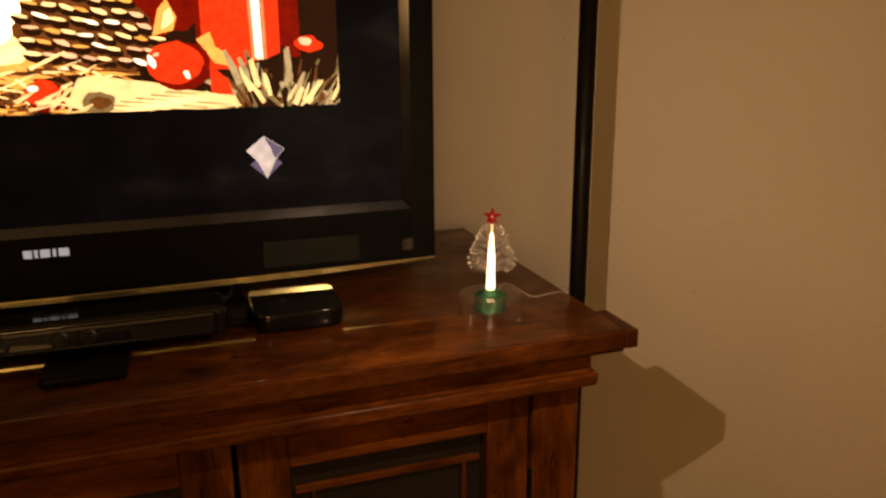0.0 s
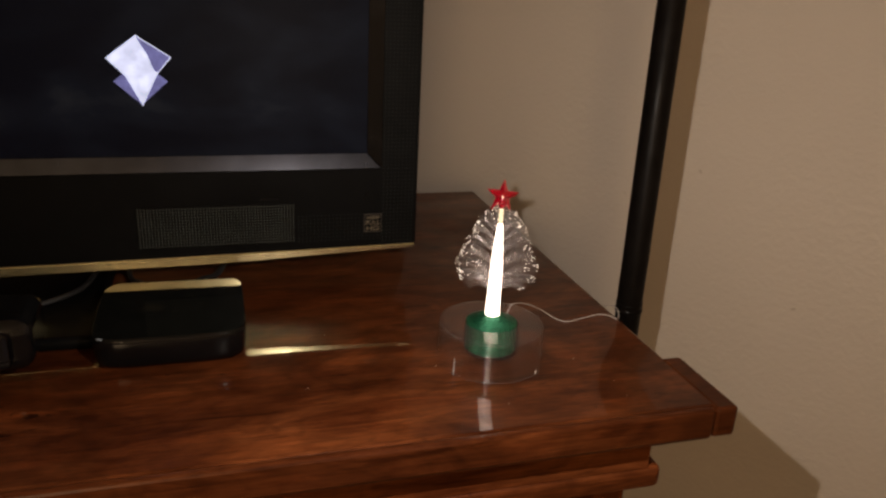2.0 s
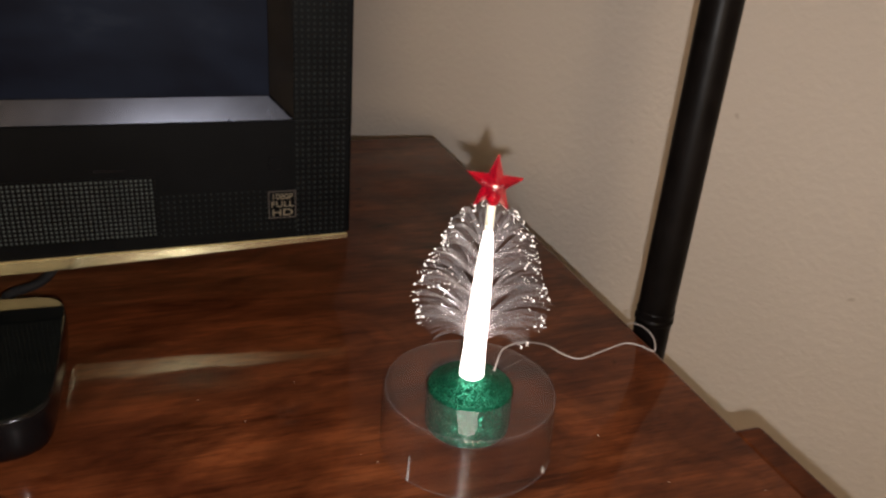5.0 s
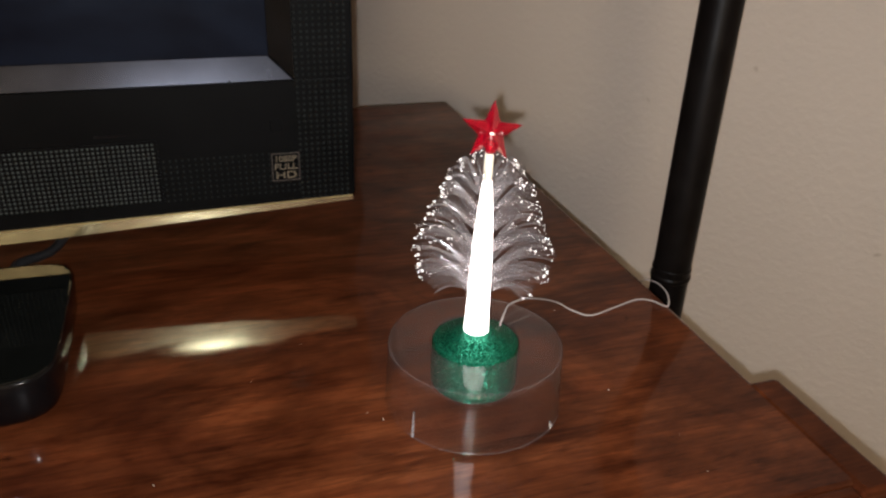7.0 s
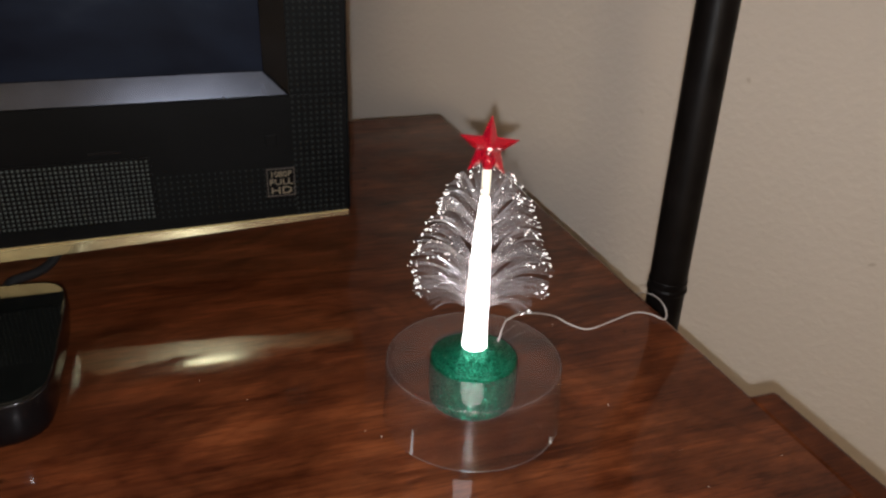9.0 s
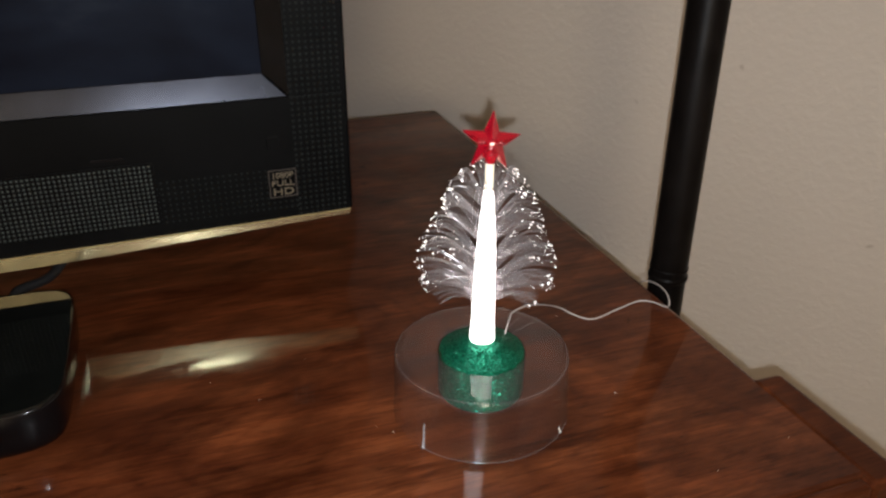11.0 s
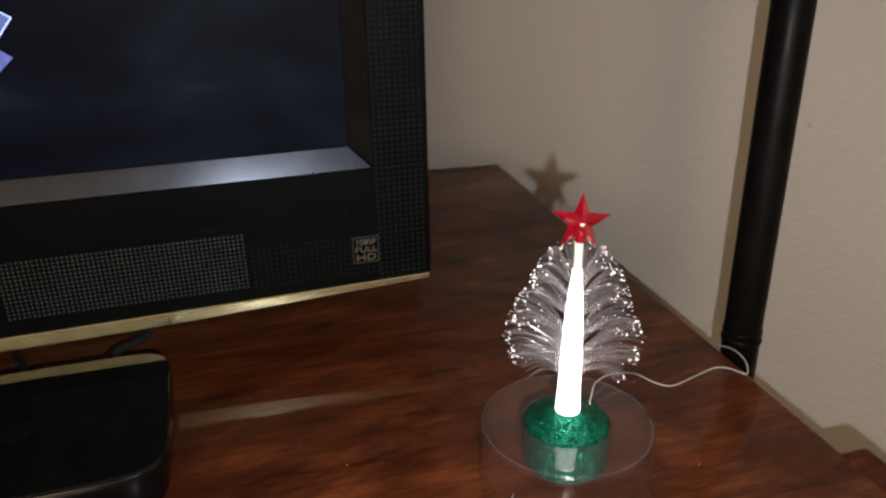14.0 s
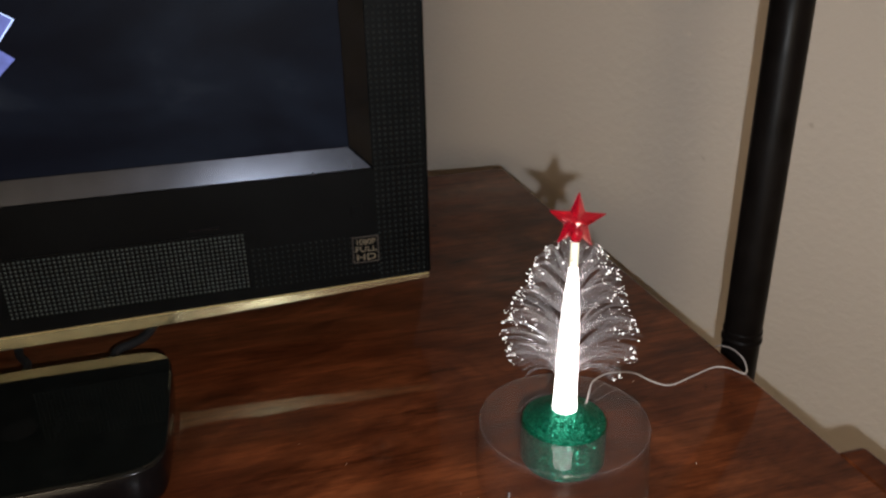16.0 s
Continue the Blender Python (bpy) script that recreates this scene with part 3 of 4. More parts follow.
def screen_picture(add, screen, sy):
    """The still life and the folded mark on the screen, as flat lit shapes."""
    rnd = random.Random(4)

    def lit(name, colour, strength):
        m = glow(name, colour, strength)
        n = Net(m)
        k = n.ramp(n.noise(n.coords(), 120.0, 6.0, 0.65), (0.30, tuple(c * 0.62 for c in colour)), (0.62, colour))
        n.to("Emission Color", k)
        n.b.inputs["Specular IOR Level"].default_value = 0.03
        n.b.inputs["Roughness"].default_value = 0.6
        n.b.inputs["Base Color"].default_value = (0.004, 0.004, 0.005, 1)
        return m

    warm, dark, red, deep, cream, olive, white, lilac = (lit("lit_amber", (1.0, 0.50, 0.18), 3.0), lit("lit_umber", (0.085, 0.028, 0.014), 0.6), lit("lit_red", (0.90, 0.050, 0.028), 3.0), lit("lit_deep_red", (0.45, 0.016, 0.012), 1.1),
                                                         lit("lit_cream", (1.0, 0.82, 0.54), 4.2), lit("lit_olive", (0.36, 0.29, 0.17), 1.5), lit("lit_white", (1.0, 1.0, 1.0), 6.0), lit("lit_lilac", (0.28, 0.29, 0.72), 0.9))
    pale = lit("lit_pale_blue", (0.64, 0.71, 1.0), 2.1)
    rose, brown, straw, grey = lit("lit_rose", (1.0, 0.60, 0.50), 3.4), lit("lit_brown", (0.36, 0.13, 0.05), 1.1), lit("lit_straw", (0.88, 0.78, 0.50), 3.2), lit("lit_grey_straw", (0.58, 0.52, 0.40), 1.9)
    x0, x1, z0, z1 = -0.389, 0.293, 1.0405, 1.31
    ox, oz = -0.007, 0.0095
    layer = [0]

    def clip(pts):
        return [(min(max(x + ox, x0), x1), min(max(z + oz, z0), z1)) for x, z in pts]

    def shape(name, pts, mat):
        layer[0] += 1
        return add(name, flat(clip(pts), sy - 0.000006 * layer[0] - 0.0001), mat, screen)

    def disc(cx, cz, rx, rz, n=20, lean=0.0, rough=0.0):
        out = []
        for k in range(n):
            a = 2 * math.pi * k / n
            w = 1 + rnd.uniform(-rough, rough)
            u, v = w * rx * math.cos(a), w * rz * math.sin(a)
            out.append((cx + u * math.cos(lean) - v * math.sin(lean), cz + u * math.sin(lean) + v * math.cos(lean)))
        return out

    def batch(name, quads, mat):
        layer[0] += 1
        bm = bmesh.new()
        for i, pts in enumerate(quads):
            flat(clip(pts), sy - 0.000006 * layer[0] - 0.0001 - 1e-7 * i, bm)
        ob = add(name, bm, mat, screen)
        ob["kind"] = "stuff"

    def twig(x, z, length, width, angle):
        c, s = math.cos(angle), math.sin(angle)
        return [(x + c * u - s * v, z + s * u + c * v) for u, v in ((0, -width), (length * 0.5, -width * 1.1), (length, -width * 0.5), (length, width * 0.5), (length * 0.5, width * 0.9), (0, width))]

    shape("picture_ground", [(-1, 0), (1, 0), (1, 2), (-1, 2)], dark)
    # glow of the flames behind the cone
    shape("picture_glow", disc(0.02, 1.19, 0.16, 0.060, 30, 0.0, 0.06), brown)
    shape("picture_glow", disc(-0.06, 1.15, 0.120, 0.075, 30, 0.0, 0.05), warm)
    shape("picture_glow", disc(-0.09, 1.145, 0.098, 0.066, 30, 0.0, 0.05), cream)
    shape("picture_glow", disc(-0.11, 1.150, 0.085, 0.058, 30, 0.0, 0.05), white)
    shape("picture_glow", disc(0.105, 1.15, 0.045, 0.034, 24, 0.0, 0.15), deep)
    # candle, paler along one edge
    shape("picture_candle", [(0.140, 1.075), (0.256, 1.075), (0.254, 2), (0.142, 2)], deep)
    shape("picture_candle", [(0.146, 1.075), (0.232, 1.075), (0.234, 2), (0.147, 2)], red)
    shape("picture_highlight", [(0.200, 1.086), (0.217, 1.080), (0.215, 1.3), (0.195, 1.3)], lit("lit_pink", (1.0, 0.32, 0.22), 2.4))
    shape("picture_highlight", [(0.204, 1.088), (0.212, 1.082), (0.210, 1.3), (0.199, 1.3)], white)
    # pine cone: rows of dark scales with pale lit rims
    shape("picture_cone", disc(0.030, 1.112, 0.070, 0.046, 30, -0.15, 0.07), brown)
    for row in range(7):
        for k in range(8):
            x = -0.032 + 0.0175 * k + 0.0085 * (row % 2) + rnd.uniform(-0.003, 0.003)
            z = 1.074 + 0.0128 * row - 0.10 * (x - 0.03) + rnd.uniform(-0.002, 0.002)
            if ((x - 0.030) / 0.074) ** 2 + ((z - 1.112) / 0.049) ** 2 > 1:
                continue
            tilt = -0.25 + rnd.uniform(-0.2, 0.2)
            shape("picture_cone_scale", disc(x, z - 0.0015, 0.0105, 0.0058, 10, tilt, 0.12), dark)
            shape("picture_cone_rim", disc(x - 0.001, z + 0.0022, 0.0082, 0.0016 + rnd.random() * 0.0010, 9, tilt, 0.2), rnd.choice((rose, cream, cream, white, warm)))
    # dry leaves round the candle's foot
    for leaf in (((0.094, 1.112), (0.102, 1.140), (0.112, 1.152), (0.117, 1.140), (0.121, 1.132), (0.116, 1.118)), ((0.140, 1.108), (0.155, 1.116), (0.160, 1.100), (0.172, 1.092), (0.176, 1.078), (0.158, 1.082))):
        shape("picture_leaf", leaf, warm)
    shape("picture_leaf", ((0.104, 1.118), (0.108, 1.136), (0.115, 1.142), (0.118, 1.128)), cream)
    # straw on the near side of the cone
    batch("picture_straw", [twig(rnd.uniform(-0.38, 0.05), rnd.uniform(1.028, 1.082), rnd.uniform(0.02, 0.06), rnd.uniform(0.0008, 0.0022), rnd.uniform(-0.9, 0.3)) for _ in range(110)], warm)
    batch("picture_straw_dark", [twig(rnd.uniform(-0.38, 0.06), rnd.uniform(1.028, 1.085), rnd.uniform(0.02, 0.05), rnd.uniform(0.0008, 0.0024), rnd.uniform(-0.9, 0.3)) for _ in range(110)], brown)
    batch("picture_straw", [twig(rnd.uniform(-0.38, 0.03), rnd.uniform(1.028, 1.080), rnd.uniform(0.015, 0.045), rnd.uniform(0.0006, 0.0016), rnd.uniform(-0.9, 0.6)) for _ in range(60)], cream)
    # pale broken twigs before the candle, fanning out
    shape("picture_ground", disc(0.240, 1.050, 0.070, 0.040, 26, 0.0, 0.10), dark)
    for mat, count, thick in ((olive, 26, 1.3), (brown, 16, 1.0), (grey, 20, 1.3), (dark, 16, 1.0), (straw, 14, 1.0), (dark, 8, 0.7)):
        quads = []
        for _ in range(count):
            x = rnd.uniform(0.176, 0.296)
            quads.append(twig(x, rnd.uniform(1.024, 1.060), rnd.uniform(0.016, 0.044), thick * rnd.uniform(0.0014, 0.0034), 2.35 - 14.0 * (x - 0.176) + rnd.gauss(0, 0.35)))
        batch("picture_twig", quads, mat)
    shape("picture_berry", disc(0.266, 1.102, 0.016, 0.009, 14, -0.2, 0.2), red)
    shape("picture_berry", disc(0.262, 1.105, 0.008, 0.004, 10, -0.2, 0.2), rose)
    # log and apples
    shape("picture_log", [(0.000, 1.038), (0.008, 1.058), (0.014, 1.068), (0.030, 1.071), (0.060, 1.066), (0.090, 1.062), (0.130, 1.052), (0.178, 1.045), (0.184, 1.033), (0.03, 1.0315)], straw)
    batch("picture_log_line", [twig(0.03 + 0.012 * k, 1.0335 + 0.0022 * (k % 7), 0.05, 0.0012, -0.12) for k in range(9)], cream)
    batch("picture_log_line", [twig(0.022 + 0.016 * k, 1.036 + 0.0031 * (k % 6), 0.035, 0.0007, -0.10) for k in range(8)], olive)
    shape("picture_log_end", disc(0.032, 1.042, 0.017, 0.012, 18, 0.0, 0.12), olive)
    shape("picture_log_end", disc(0.034, 1.041, 0.011, 0.007, 16, 0.0, 0.15), brown)
    shape("picture_apple", disc(0.120, 1.080, 0.034, 0.027, 22, 0.0, 0.05), deep)
    shape("picture_apple", disc(0.115, 1.083, 0.030, 0.023, 22, 0.0, 0.05), red)
    shape("picture_apple", [(0.152, 1.050), (0.160, 1.047), (0.176, 1.046), (0.172, 1.062), (0.160, 1.074), (0.152, 1.078)], red)
    shape("picture_glint", disc(0.091, 1.084, 0.0035, 0.008, 10, 0.3, 0.2), white)
    shape("picture_glint", disc(0.096, 1.092, 0.0040, 0.002, 10, 0.3, 0.2), rose)
    shape("picture_glint", disc(0.127, 1.070, 0.0030, 0.0050, 10, 0.5, 0.2), white)
    shape("picture_apple", disc(-0.020, 1.050, 0.020, 0.017, 18, 0.0, 0.07), deep)
    shape("picture_apple", disc(-0.022, 1.053, 0.018, 0.014, 18, 0.0, 0.07), red)
    shape("picture_glint", disc(-0.032, 1.058, 0.005, 0.003, 10, 0.0, 0.2), white)
    batch("picture_straw", [twig(rnd.uniform(-0.05, 0.02), rnd.uniform(1.026, 1.046), rnd.uniform(0.02, 0.04), rnd.uniform(0.0010, 0.0020), rnd.uniform(-0.3, 1.2)) for _ in range(10)], straw)
    # folded two-tone mark in the black margin
    x, z = 0.2010, 0.9806
    layer[0] = 0

    def mark(name, pts, mat):
        layer[0] += 1
        add(name, flat([(x + a, z + b * 0.96) for a, b in pts], sy - 0.00001 * layer[0]), mat, screen)

    mark("mark_shadow", [(-0.0185, -0.008), (0.0, 0.008), (0.019, -0.0075), (0.0, -0.0255)], lilac)
    mark("mark_fold", [(-0.0225, 0.0095), (-0.001, 0.0265), (0.0225, 0.0105), (0.0125, -0.0015), (0.0005, -0.0265), (-0.010, -0.004)], pale)
    mark("mark_side", [(-0.001, 0.0255), (0.0215, 0.0105), (0.0125, -0.0008), (0.0100, 0.0006), (0.0062, 0.0120)], lilac)


television()


# ---- small black media box ----
def rounded_block(cx, cy, half, profile, power=7.0, count=96):
    """A square with bowed sides and wide round corners, its outline drawn in and out along (inset, height) pairs."""
    bm = bmesh.new()
    rings = []
    for inset, z in profile:
        ring = []
        for k in range(count):
            c, s = math.cos(2 * math.pi * k / count), math.sin(2 * math.pi * k / count)
            r = (half - inset) / (abs(c) ** power + abs(s) ** power) ** (1 / power)
            ring.append(bm.verts.new((cx + r * c, cy + r * s, z)))
        rings.append(ring)
    n = len(rings[0])
    for a, b in zip(rings, rings[1:]):
        for k in range(n):
            bm.faces.new((a[k], a[(k + 1) % n], b[(k + 1) % n], b[k]))
    bm.faces.new(rings[0][::-1])
    bm.faces.new(rings[-1])
    bmesh.ops.recalc_face_normals(bm, faces=bm.faces)
    return bm


def media_box():
    ob = thing("media_box", "small square glossy black streaming box with rounded corners", "media player")
    ob.location = (0.2156, 0.7690, TOP)
    part("body", rounded_block(0, 0, 0.0505, [(0.006, 0.0), (0.0035, 0.0008), (0.0014, 0.003), (0.0006, 0.006), (0.0003, 0.010), (0.0, 0.0155), (0.0, 0.0215), (0.0003, 0.0222)]), BOX_SIDE, ob, smooth=True)
    part("lid", rounded_block(0, 0, 0.0502, [(0.0, 0.0222), (0.0, 0.0228), (0.0005, 0.0232)]), BOX_TOP, ob, "mirror-like glossy black lid")
    # dull maker's print as plain shapes
    bm = bmesh.new()
    bm.faces.new([bm.verts.new((-0.013 + 0.0075 * math.cos(a * math.pi / 8), -0.004 + 0.0085 * math.sin(a * math.pi / 8), 0.02328)) for a in range(16)])
    part("print", bm, BOX_MARK, ob, "dull grey printed mark")
    for x, w, h in ((0.003, 0.0028, 0.013), (0.014, 0.0090, 0.0032)):
        bm = box(x - w / 2, x + w / 2, -0.004 - h / 2, -0.004 + h / 2, 0.0232, 0.02328)
        part("print", bm, BOX_MARK, ob)
    for x, bend, r in ((-0.028, -0.02, 0.0022), (0.018, 0.03, 0.0026)):
        part("plug", box(x - 0.006, x + 0.006, 0.047, 0.066, 0.005, 0.0145, 0.0015), CABLE_DARK, ob, "dark cable plug")
        pts = spline([(x, 0.062, 0.010), (x, 0.080, 0.010), (x + bend * 0.5, 0.105, 0.006), (x + bend, 0.16, r + 0.0105), (x + bend * 1.5, 0.215, 0.006), (x + bend * 1.5, 0.30, r + 0.0005)], 6)
        part("cable", tube(bmesh.new(), pts, r, 8), CABLE_DARK, ob, "thin black cable", True)
    return ob


media_box()


# ---- sensor bar in front of the television ----
def sensor_bar():
    ob = thing("sensor_bar", "glossy black camera sensor bar on a short foot before the television", "sensor")
    ob.location = (-0.003, 0.727, TOP)
    bar = part("bar", box(-0.139, 0.139, -0.022, 0.030, 0.012, 0.047, 0.009, 4), PIANO, ob)
    part("front_panel", box(-0.128, 0.128, -0.0235, -0.0215, 0.018, 0.041, 0.004, 2), LENS, bar, "dark glassy front panel")
    for x, r in ((-0.076, 0.0085), (-0.024, 0.0085), (0.002, 0.0085)):
        for nm, rad, dy, mt in (("lens_ring", r, 0.0028, CHROME), ("lens", r * 0.72, 0.0034, LENS)):
            bm = lathe([(0.0, dy), (rad * 0.8, dy), (rad, dy * 0.6), (rad, 0.0)], steps=24)
            bm.transform(Matrix.Translation((x, -0.0232, 0.0295)) @ pose(0, 0, 0, 90))
            part(nm, bm, mt, bar)
    part("front_mark", box(0.082, 0.118, -0.0240, -0.0234, 0.027, 0.033), BOX_MARK, bar, "dim printed bar")
    part("neck", lathe([(0.016, 0.006), (0.013, 0.010), (0.013, 0.016)], 0, 0.0, 24), PIANO, ob)
    part("foot", box(-0.039, 0.039, -0.080, 0.040, 0.0, 0.0125, 0.005, 3), BEZEL, ob, "black foot plate")
    return ob


sensor_bar()

bm = tube(bmesh.new(), spline([(-0.02, 0.775, 0.8122), (0.05, 0.782, 0.8122), (0.10, 0.80, 0.8122), (0.145, 0.84, 0.8122), (0.155, 0.92, 0.8122), (0.17, 0.985, 0.806), (0.17, 1.10, 0.8025)], 6), 0.0022, 8)
tagged(part("power_cable", bm, CABLE_DARK), "thin grey-black cable lying on the stand plate under the television", "cable")


# ---- floor lamp ----
def floor_lamp():
    ob = thing("floor_lamp", "tall black-bronze floor lamp between cabinet and wall", "floor lamp")
    ob.location = (0.6125, 0.809, 0)
    r = 0.0118
    part("base", lathe([(0.0, 0.0), (0.046, 0.0), (0.047, 0.006), (0.042, 0.014), (0.022, 0.022), (0.016, 0.034), (r, 0.05), (0.0, 0.05)], steps=40), POLE, ob, smooth=True)
    part("pole", lathe([(0.0, 0.045), (r, 0.045), (r, 0.770), (r, 1.86), (0.0, 1.86)], steps=40), POLE, ob, smooth=True)
    part("joint_ring", lathe([(r - 0.001, 0.7695), (r + 0.0009, 0.771), (r + 0.0009, 0.7735), (r - 0.001, 0.775)], steps=40), POLE, ob, "raised ring where two pole lengths join", True)
    part("joint_ring", lathe([(r - 0.001, 0.7770), (r + 0.0006, 0.7778), (r + 0.0006, 0.779), (r - 0.001, 0.780)], steps=40), POLE, ob, "", True)
    return ob


floor_lamp()


# ---- fibre-optic tree ----
TX, TY = 0.4325, 0.6922
LEAN = (0.0128, -0.0043)                              # the tree stands a little off the upright


def leaning(p):
    x, y, z = p
    k = max(0.0, z - 0.0345)
    return x + LEAN[0] * k, y + LEAN[1] * k, z


def fibre_tree():
    rnd = random.Random(11)
    ob = thing("fibre_optic_tree", "small lit fibre-optic christmas tree with red star on a clear stand", "christmas tree")
    ob.location = (TX, TY, TOP)

    def lean(bm):
        for v in bm.verts:
            v.co = leaning(v.co)
        return bm

    # clear stand: an upturned drum with a cup for the pot
    R, RF, H0 = 0.0369, 0.0379, 0.0288
    part("stand_wall", lathe([(RF, 0.0), (RF, 0.0006), (R + 0.0003, 0.012), (R, H0 - 0.0033)], steps=72), STAND_WALL, ob, "clear plastic drum wall", True)
    part("stand", lathe([(R, H0 - 0.0033), (R, H0 - 0.0028), (R - 0.0004, H0 - 0.0010), (R - 0.0014, H0 - 0.0002), (R - 0.004, H0), (0.0190, H0)], steps=72), STAND, ob, "clear plastic drum stand", True)
    part("cup", lathe([(0.0190, H0), (0.0189, 0.0200), (0.0188, 0.0086)], steps=64), STAND, ob, "clear cup round the pot", True)
    # the two partial rim arcs put the plastic edges' glints into the shape
    for z, r, a0, a1 in ((0.0006, RF + 0.0002, 206, 322), (H0 - 0.0007, R - 0.0006, 0, 360), (H0 + 0.0001, 0.0191, 62, 148)):
        ring = [(r * math.cos(radians(a0 + (a1 - a0) * k / 64)), r * math.sin(radians(a0 + (a1 - a0) * k / 64)), z) for k in range(65)]
        part("stand_rim", tube(bmesh.new(), ring, 0.00020, 6), RIM, ob, "", True)
    # moulded ribs and the open slot for the cable
    for a, z1 in ((211, 0.0125), (309, 0.0035)):
        c, s = math.cos(radians(a)), math.sin(radians(a))
        part("stand_rib", tube(bmesh.new(), [((RF + 0.0002) * c, (RF + 0.0002) * s, 0.0008), ((R + 0.0006) * c, (R + 0.0006) * s, z1)], 0.0006, 8, 0.0003), RIB, ob)
    for a in (22, 34):
        c, s = math.cos(radians(a)), math.sin(radians(a))
        part("slot_edge", tube(bmesh.new(), [(0.0192 * c, 0.0192 * s, H0 + 0.0001), ((R - 0.006) * c, (R - 0.006) * s, H0 + 0.0002), ((R - 0.001) * c, (R - 0.001) * s, H0 - 0.0006)], 0.00022, 6), RIM, ob)
    # glitter pot
    part("pot", lathe([(0.0, 0.0090), (0.0176, 0.0090), (0.0182, 0.0098), (0.0182, 0.0284), (0.0178, 0.0292), (0.0150, 0.0300), (0.0090, 0.0332), (0.0054, 0.0346), (0.0, 0.0346)], steps=64), GLITTER, ob, "pot of green glitter")
    # trunk: a lit bundle that tapers up, each tuft's fibres leaving it
    part("trunk", lean(lathe([(0.0052, 0.0342), (0.0049, 0.040), (0.0046, 0.049), (0.0043, 0.062), (0.0038, 0.075), (0.0031, 0.086), (0.0024, 0.094), (0.0019, 0.0995), (0.0016, 0.1020), (0.0, 0.1026)], steps=28)), TRUNK, ob, "bright white lit trunk", True)
    # tufts, tier by tier: height of the tips, their reach, the fibres' root, tufts in the tier, fibres in a tuft
    tiers = [(0.0572, 0.0215, 0.0530, 8, 9), (0.0640, 0.0272, 0.0555, 9, 14), (0.0705, 0.0280, 0.0620, 9, 15), (0.0800, 0.0255, 0.0715, 9, 15), (0.0885, 0.0220, 0.0805, 8, 14), (0.0965, 0.0185, 0.0890, 8, 12), (0.1030, 0.0155, 0.0960, 7, 11), (0.1080, 0.0115, 0.1010, 6, 9)]
    front = radians(248)                              # tufts towards the camera and straight behind are left out to fit the view
    for i, (zt, reach, root, n, count) in enumerate(tiers):
        for k in range(n):
            mid = 2 * math.pi * (k + 0.37 * i + rnd.uniform(-0.1, 0.1)) / n
            facing = math.cos(mid - front)
            if (facing > 0.66 or facing < -0.88) and i < 7:
                continue
            bm, tips = bmesh.new(), bmesh.new()
            lift, stretch = rnd.uniform(-0.0009, 0.0009), rnd.uniform(0.93, 1.04)
            for f in range(count if facing < 0.4 else count * 3 // 5):
                a = mid + rnd.uniform(-0.36, 0.36) * 2 * math.pi / n
                u = (f + rnd.random()) / count
                fan = u - 0.55
                rr = reach * stretch * (0.86 + 0.16 * math.cos(fan * 2.4) + rnd.uniform(-0.06, 0.02))
                z1 = zt + lift + fan * 0.0044 * (0.6 if i in (0, 7) else 1.0)
                z0 = root + rnd.uniform(-0.0012, 0.0012)
                up = 0.0022 + 0.0034 * u if i else 0.0045
                p0, p1 = Vector((0.0030, z0)), Vector((0.0075, z0 + 0.0042))
                p2, p3 = Vector((rr * 0.66, max(z1, z0 + 0.003) + up)), Vector((rr, z1))
                pts = []
                for s in range(9):
                    t = s / 8
                    q = p0 * (1 - t) ** 3 + p1 * 3 * t * (1 - t) ** 2 + p2 * 3 * t * t * (1 - t) + p3 * t ** 3
                    pts.append(leaning((q.x * math.cos(a), q.x * math.sin(a), q.y)))
                tube(bm, pts, 0.00015, 4, 0.00012)
                if rnd.random() < (0.85 if i else 0.0):
                    end, d = Vector(pts[-1]), (Vector(pts[-1]) - Vector(pts[-2])).normalized()
                    size = rnd.choice((0.00011, 0.00014, 0.00017, 0.00022, 0.00031))
                    bmesh.ops.create_icosphere(tips, subdivisions=1, radius=size, matrix=Matrix.Translation(end + d * 0.0001))
            tuft = part("fibre_tuft", bm, FIBRE, ob)
            if tips.verts:
                part("lit_tip", tips, TIP, tuft)["kind"] = "stuff"
            else:
                tips.free()
    # faceted star facing the room
    bm = bmesh.new()
    n, ro, ri = 5, 0.0122, 0.0049
    rim = [bm.verts.new(((ro if k % 2 == 0 else ri) * math.sin(math.pi * k / n), 0, (ro if k % 2 == 0 else ri) * math.cos(math.pi * k / n))) for k in range(2 * n)]
    front, rear = bm.verts.new((0, -0.0052, 0)), bm.verts.new((0, 0.0045, 0))
    for k in range(2 * n):
        bm.faces.new((rim[k], rim[(k + 1) % (2 * n)], front))
        bm.faces.new((rim[(k + 1) % (2 * n)], rim[k], rear))
    bmesh.ops.recalc_face_normals(bm, faces=bm.faces)
    bmesh.ops.bevel(bm, geom=bm.edges[:], offset=0.0002, segments=1, affect="EDGES")
    place = Matrix.Translation((0.0010, -0.0006, 0.1207)) @ pose(0, 0, 0, -8, 4, -19)
    bm.transform(place)
    star = part("star", bm, RED, ob, "clear red faceted star")
    bm = box(-0.0008, 0.0008, -0.0054, -0.0046, -0.0003, 0.0005, 0.0002)
    bm.transform(place)
    part("star_light", bm, STAR_LIGHT, star, "pale lit end of the stem in the star")
    part("star_stem", lean(lathe([(0.0016, 0.099), (0.0017, 0.101), (0.0017, 0.112), (0.0, 0.113)], 0.0, 0.0, 16)), STEM, ob, "pale yellow stem")
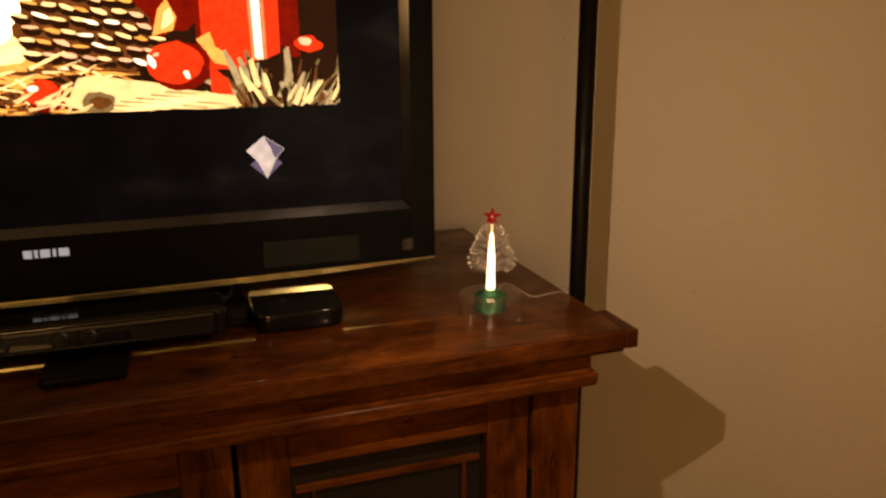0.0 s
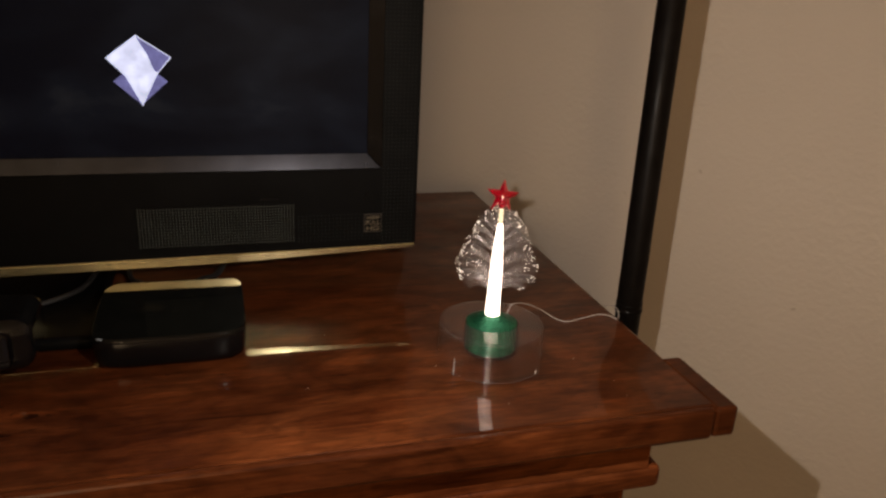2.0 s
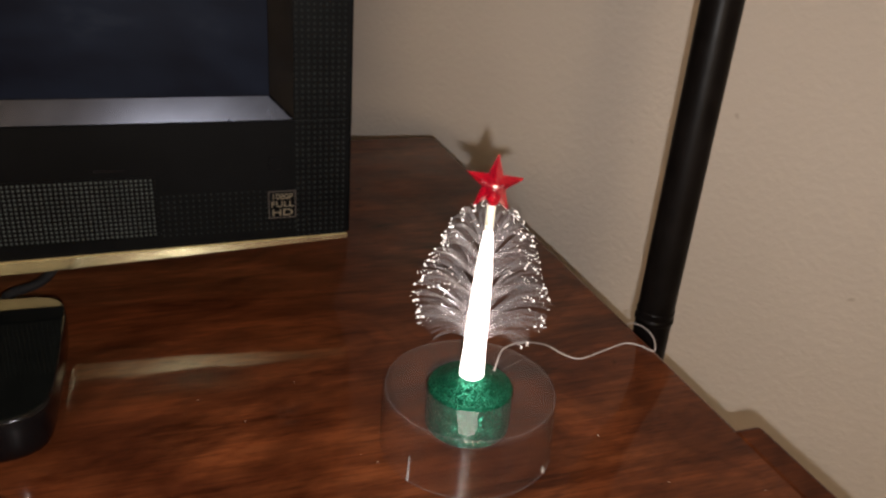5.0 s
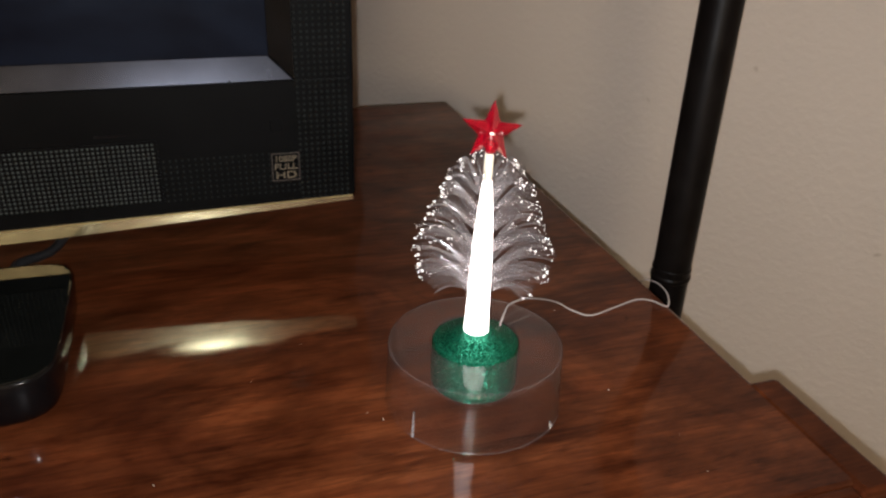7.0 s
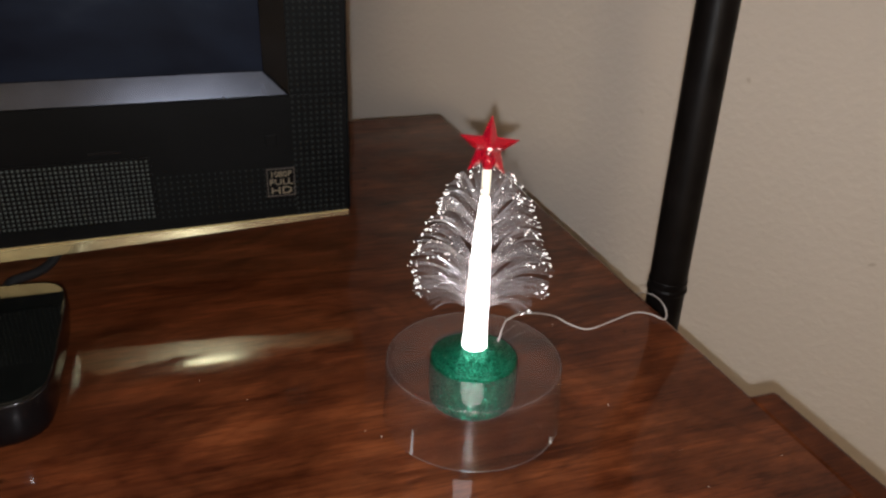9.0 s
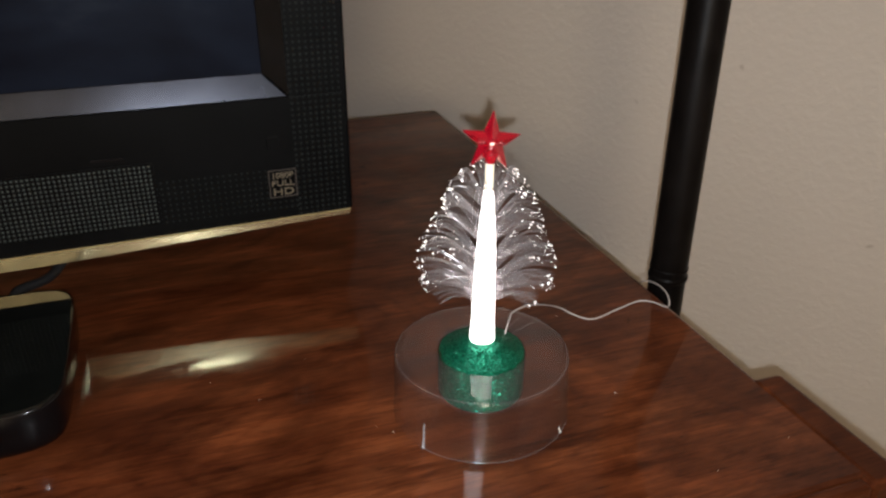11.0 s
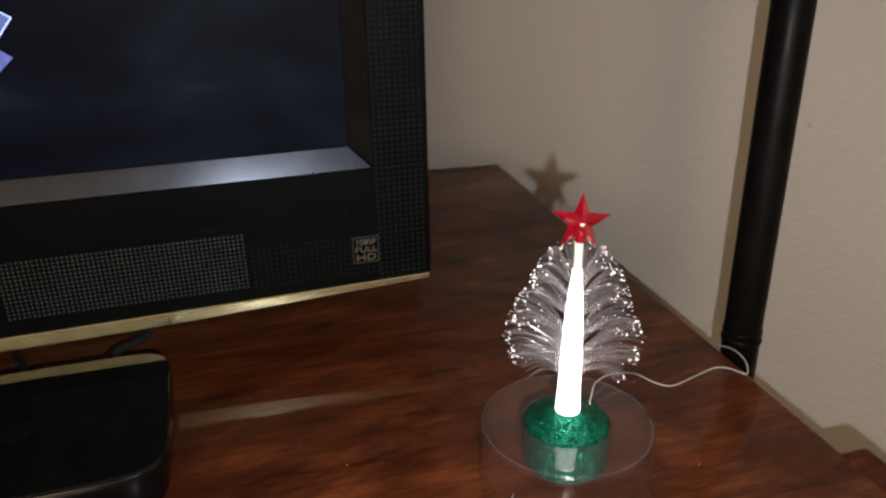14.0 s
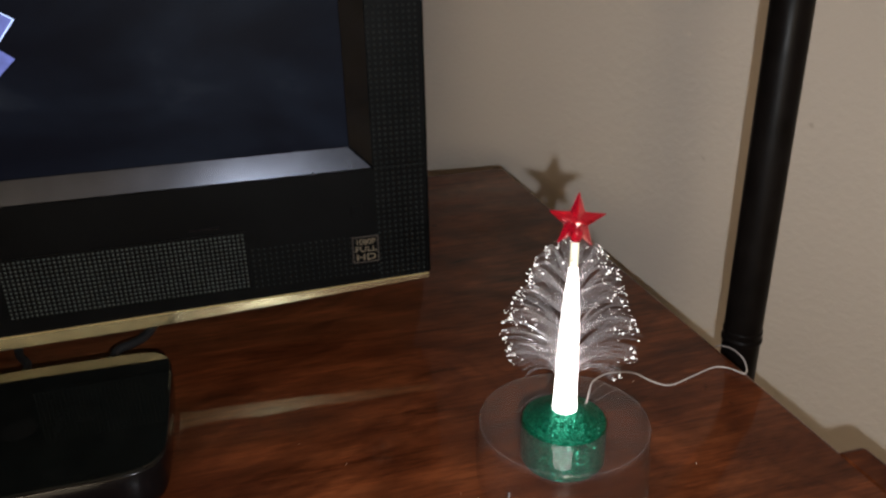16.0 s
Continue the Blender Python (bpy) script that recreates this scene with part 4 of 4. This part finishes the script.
    part("star_socket", lean(lathe([(0.0, 0.1125), (0.0018, 0.1125), (0.0022, 0.1132), (0.0022, 0.1185), (0.0, 0.119)], 0.0, -0.0006, 20)), RED, ob, "clear red socket under the star", True)
    # thin cable over the table to the lamp and down behind the cabinet
    path = [(0.4445, 0.6965, 0.828), (0.446, 0.698, 0.831), (0.4495, 0.7030, 0.8325), (0.4545, 0.7095, 0.8325), (0.465, 0.718, 0.829), (0.476, 0.726, 0.823), (0.488, 0.736, 0.8145), (0.498, 0.743, 0.807), (0.506, 0.742, 0.8018), (0.514, 0.737, 0.8008), (0.530, 0.741, 0.8008), (0.5455, 0.745, 0.8008), (0.5525, 0.741, 0.8012), (0.5575, 0.7340, 0.8012),
            (0.5620, 0.743, 0.804), (0.5650, 0.760, 0.801), (0.5665, 0.776, 0.790), (0.567, 0.782, 0.76), (0.566, 0.776, 0.70), (0.564, 0.770, 0.60), (0.565, 0.775, 0.40), (0.57, 0.80, 0.012), (0.60, 0.90, 0.004)]
    bm = tube(bmesh.new(), [Vector(p) - Vector((TX, TY, TOP)) for p in spline(path, 6)], 0.00037, 8)
    part("cable", bm, CABLE, ob, "thin clear-white cable", True)
    return ob


fibre_tree()


# ---- unseen disc added behind the viewer to carry the room fill ----
def fill_disc():
    ob = thing("fill_disc", "wide round disc added as the unseen source of the room fill", "wall light")
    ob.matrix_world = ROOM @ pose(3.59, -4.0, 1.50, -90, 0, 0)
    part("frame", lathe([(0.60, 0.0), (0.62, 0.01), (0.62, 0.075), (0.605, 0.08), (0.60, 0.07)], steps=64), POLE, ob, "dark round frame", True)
    part("disc_face", lathe([(0.0, 0.062), (0.60, 0.062), (0.60, 0.055), (0.0, 0.055)], steps=64), SKIRT, ob, "pale face of the added disc")
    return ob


fill_disc()

# ---- crumbs and dust on the cabinet top ----
rnd = random.Random(21)
bm = bmesh.new()
for _ in range(15):
    x, y = rnd.uniform(0.30, 0.55), rnd.uniform(0.61, 0.78)
    r = rnd.choice((0.00012, 0.00015, 0.0002, 0.0003))
    bmesh.ops.create_icosphere(bm, subdivisions=1, radius=r, matrix=Matrix.Translation((x, y, TOP + 0.6 * r)) @ pose(0, 0, 0, rnd.uniform(0, 90), rnd.uniform(0, 90)) @ Matrix.Diagonal((1.4, 0.9, 0.8, 1)))
tagged(part("dust", bm, SKIRT), "fine pale dust specks and crumbs on the cabinet top", "dust", kind="stuff")
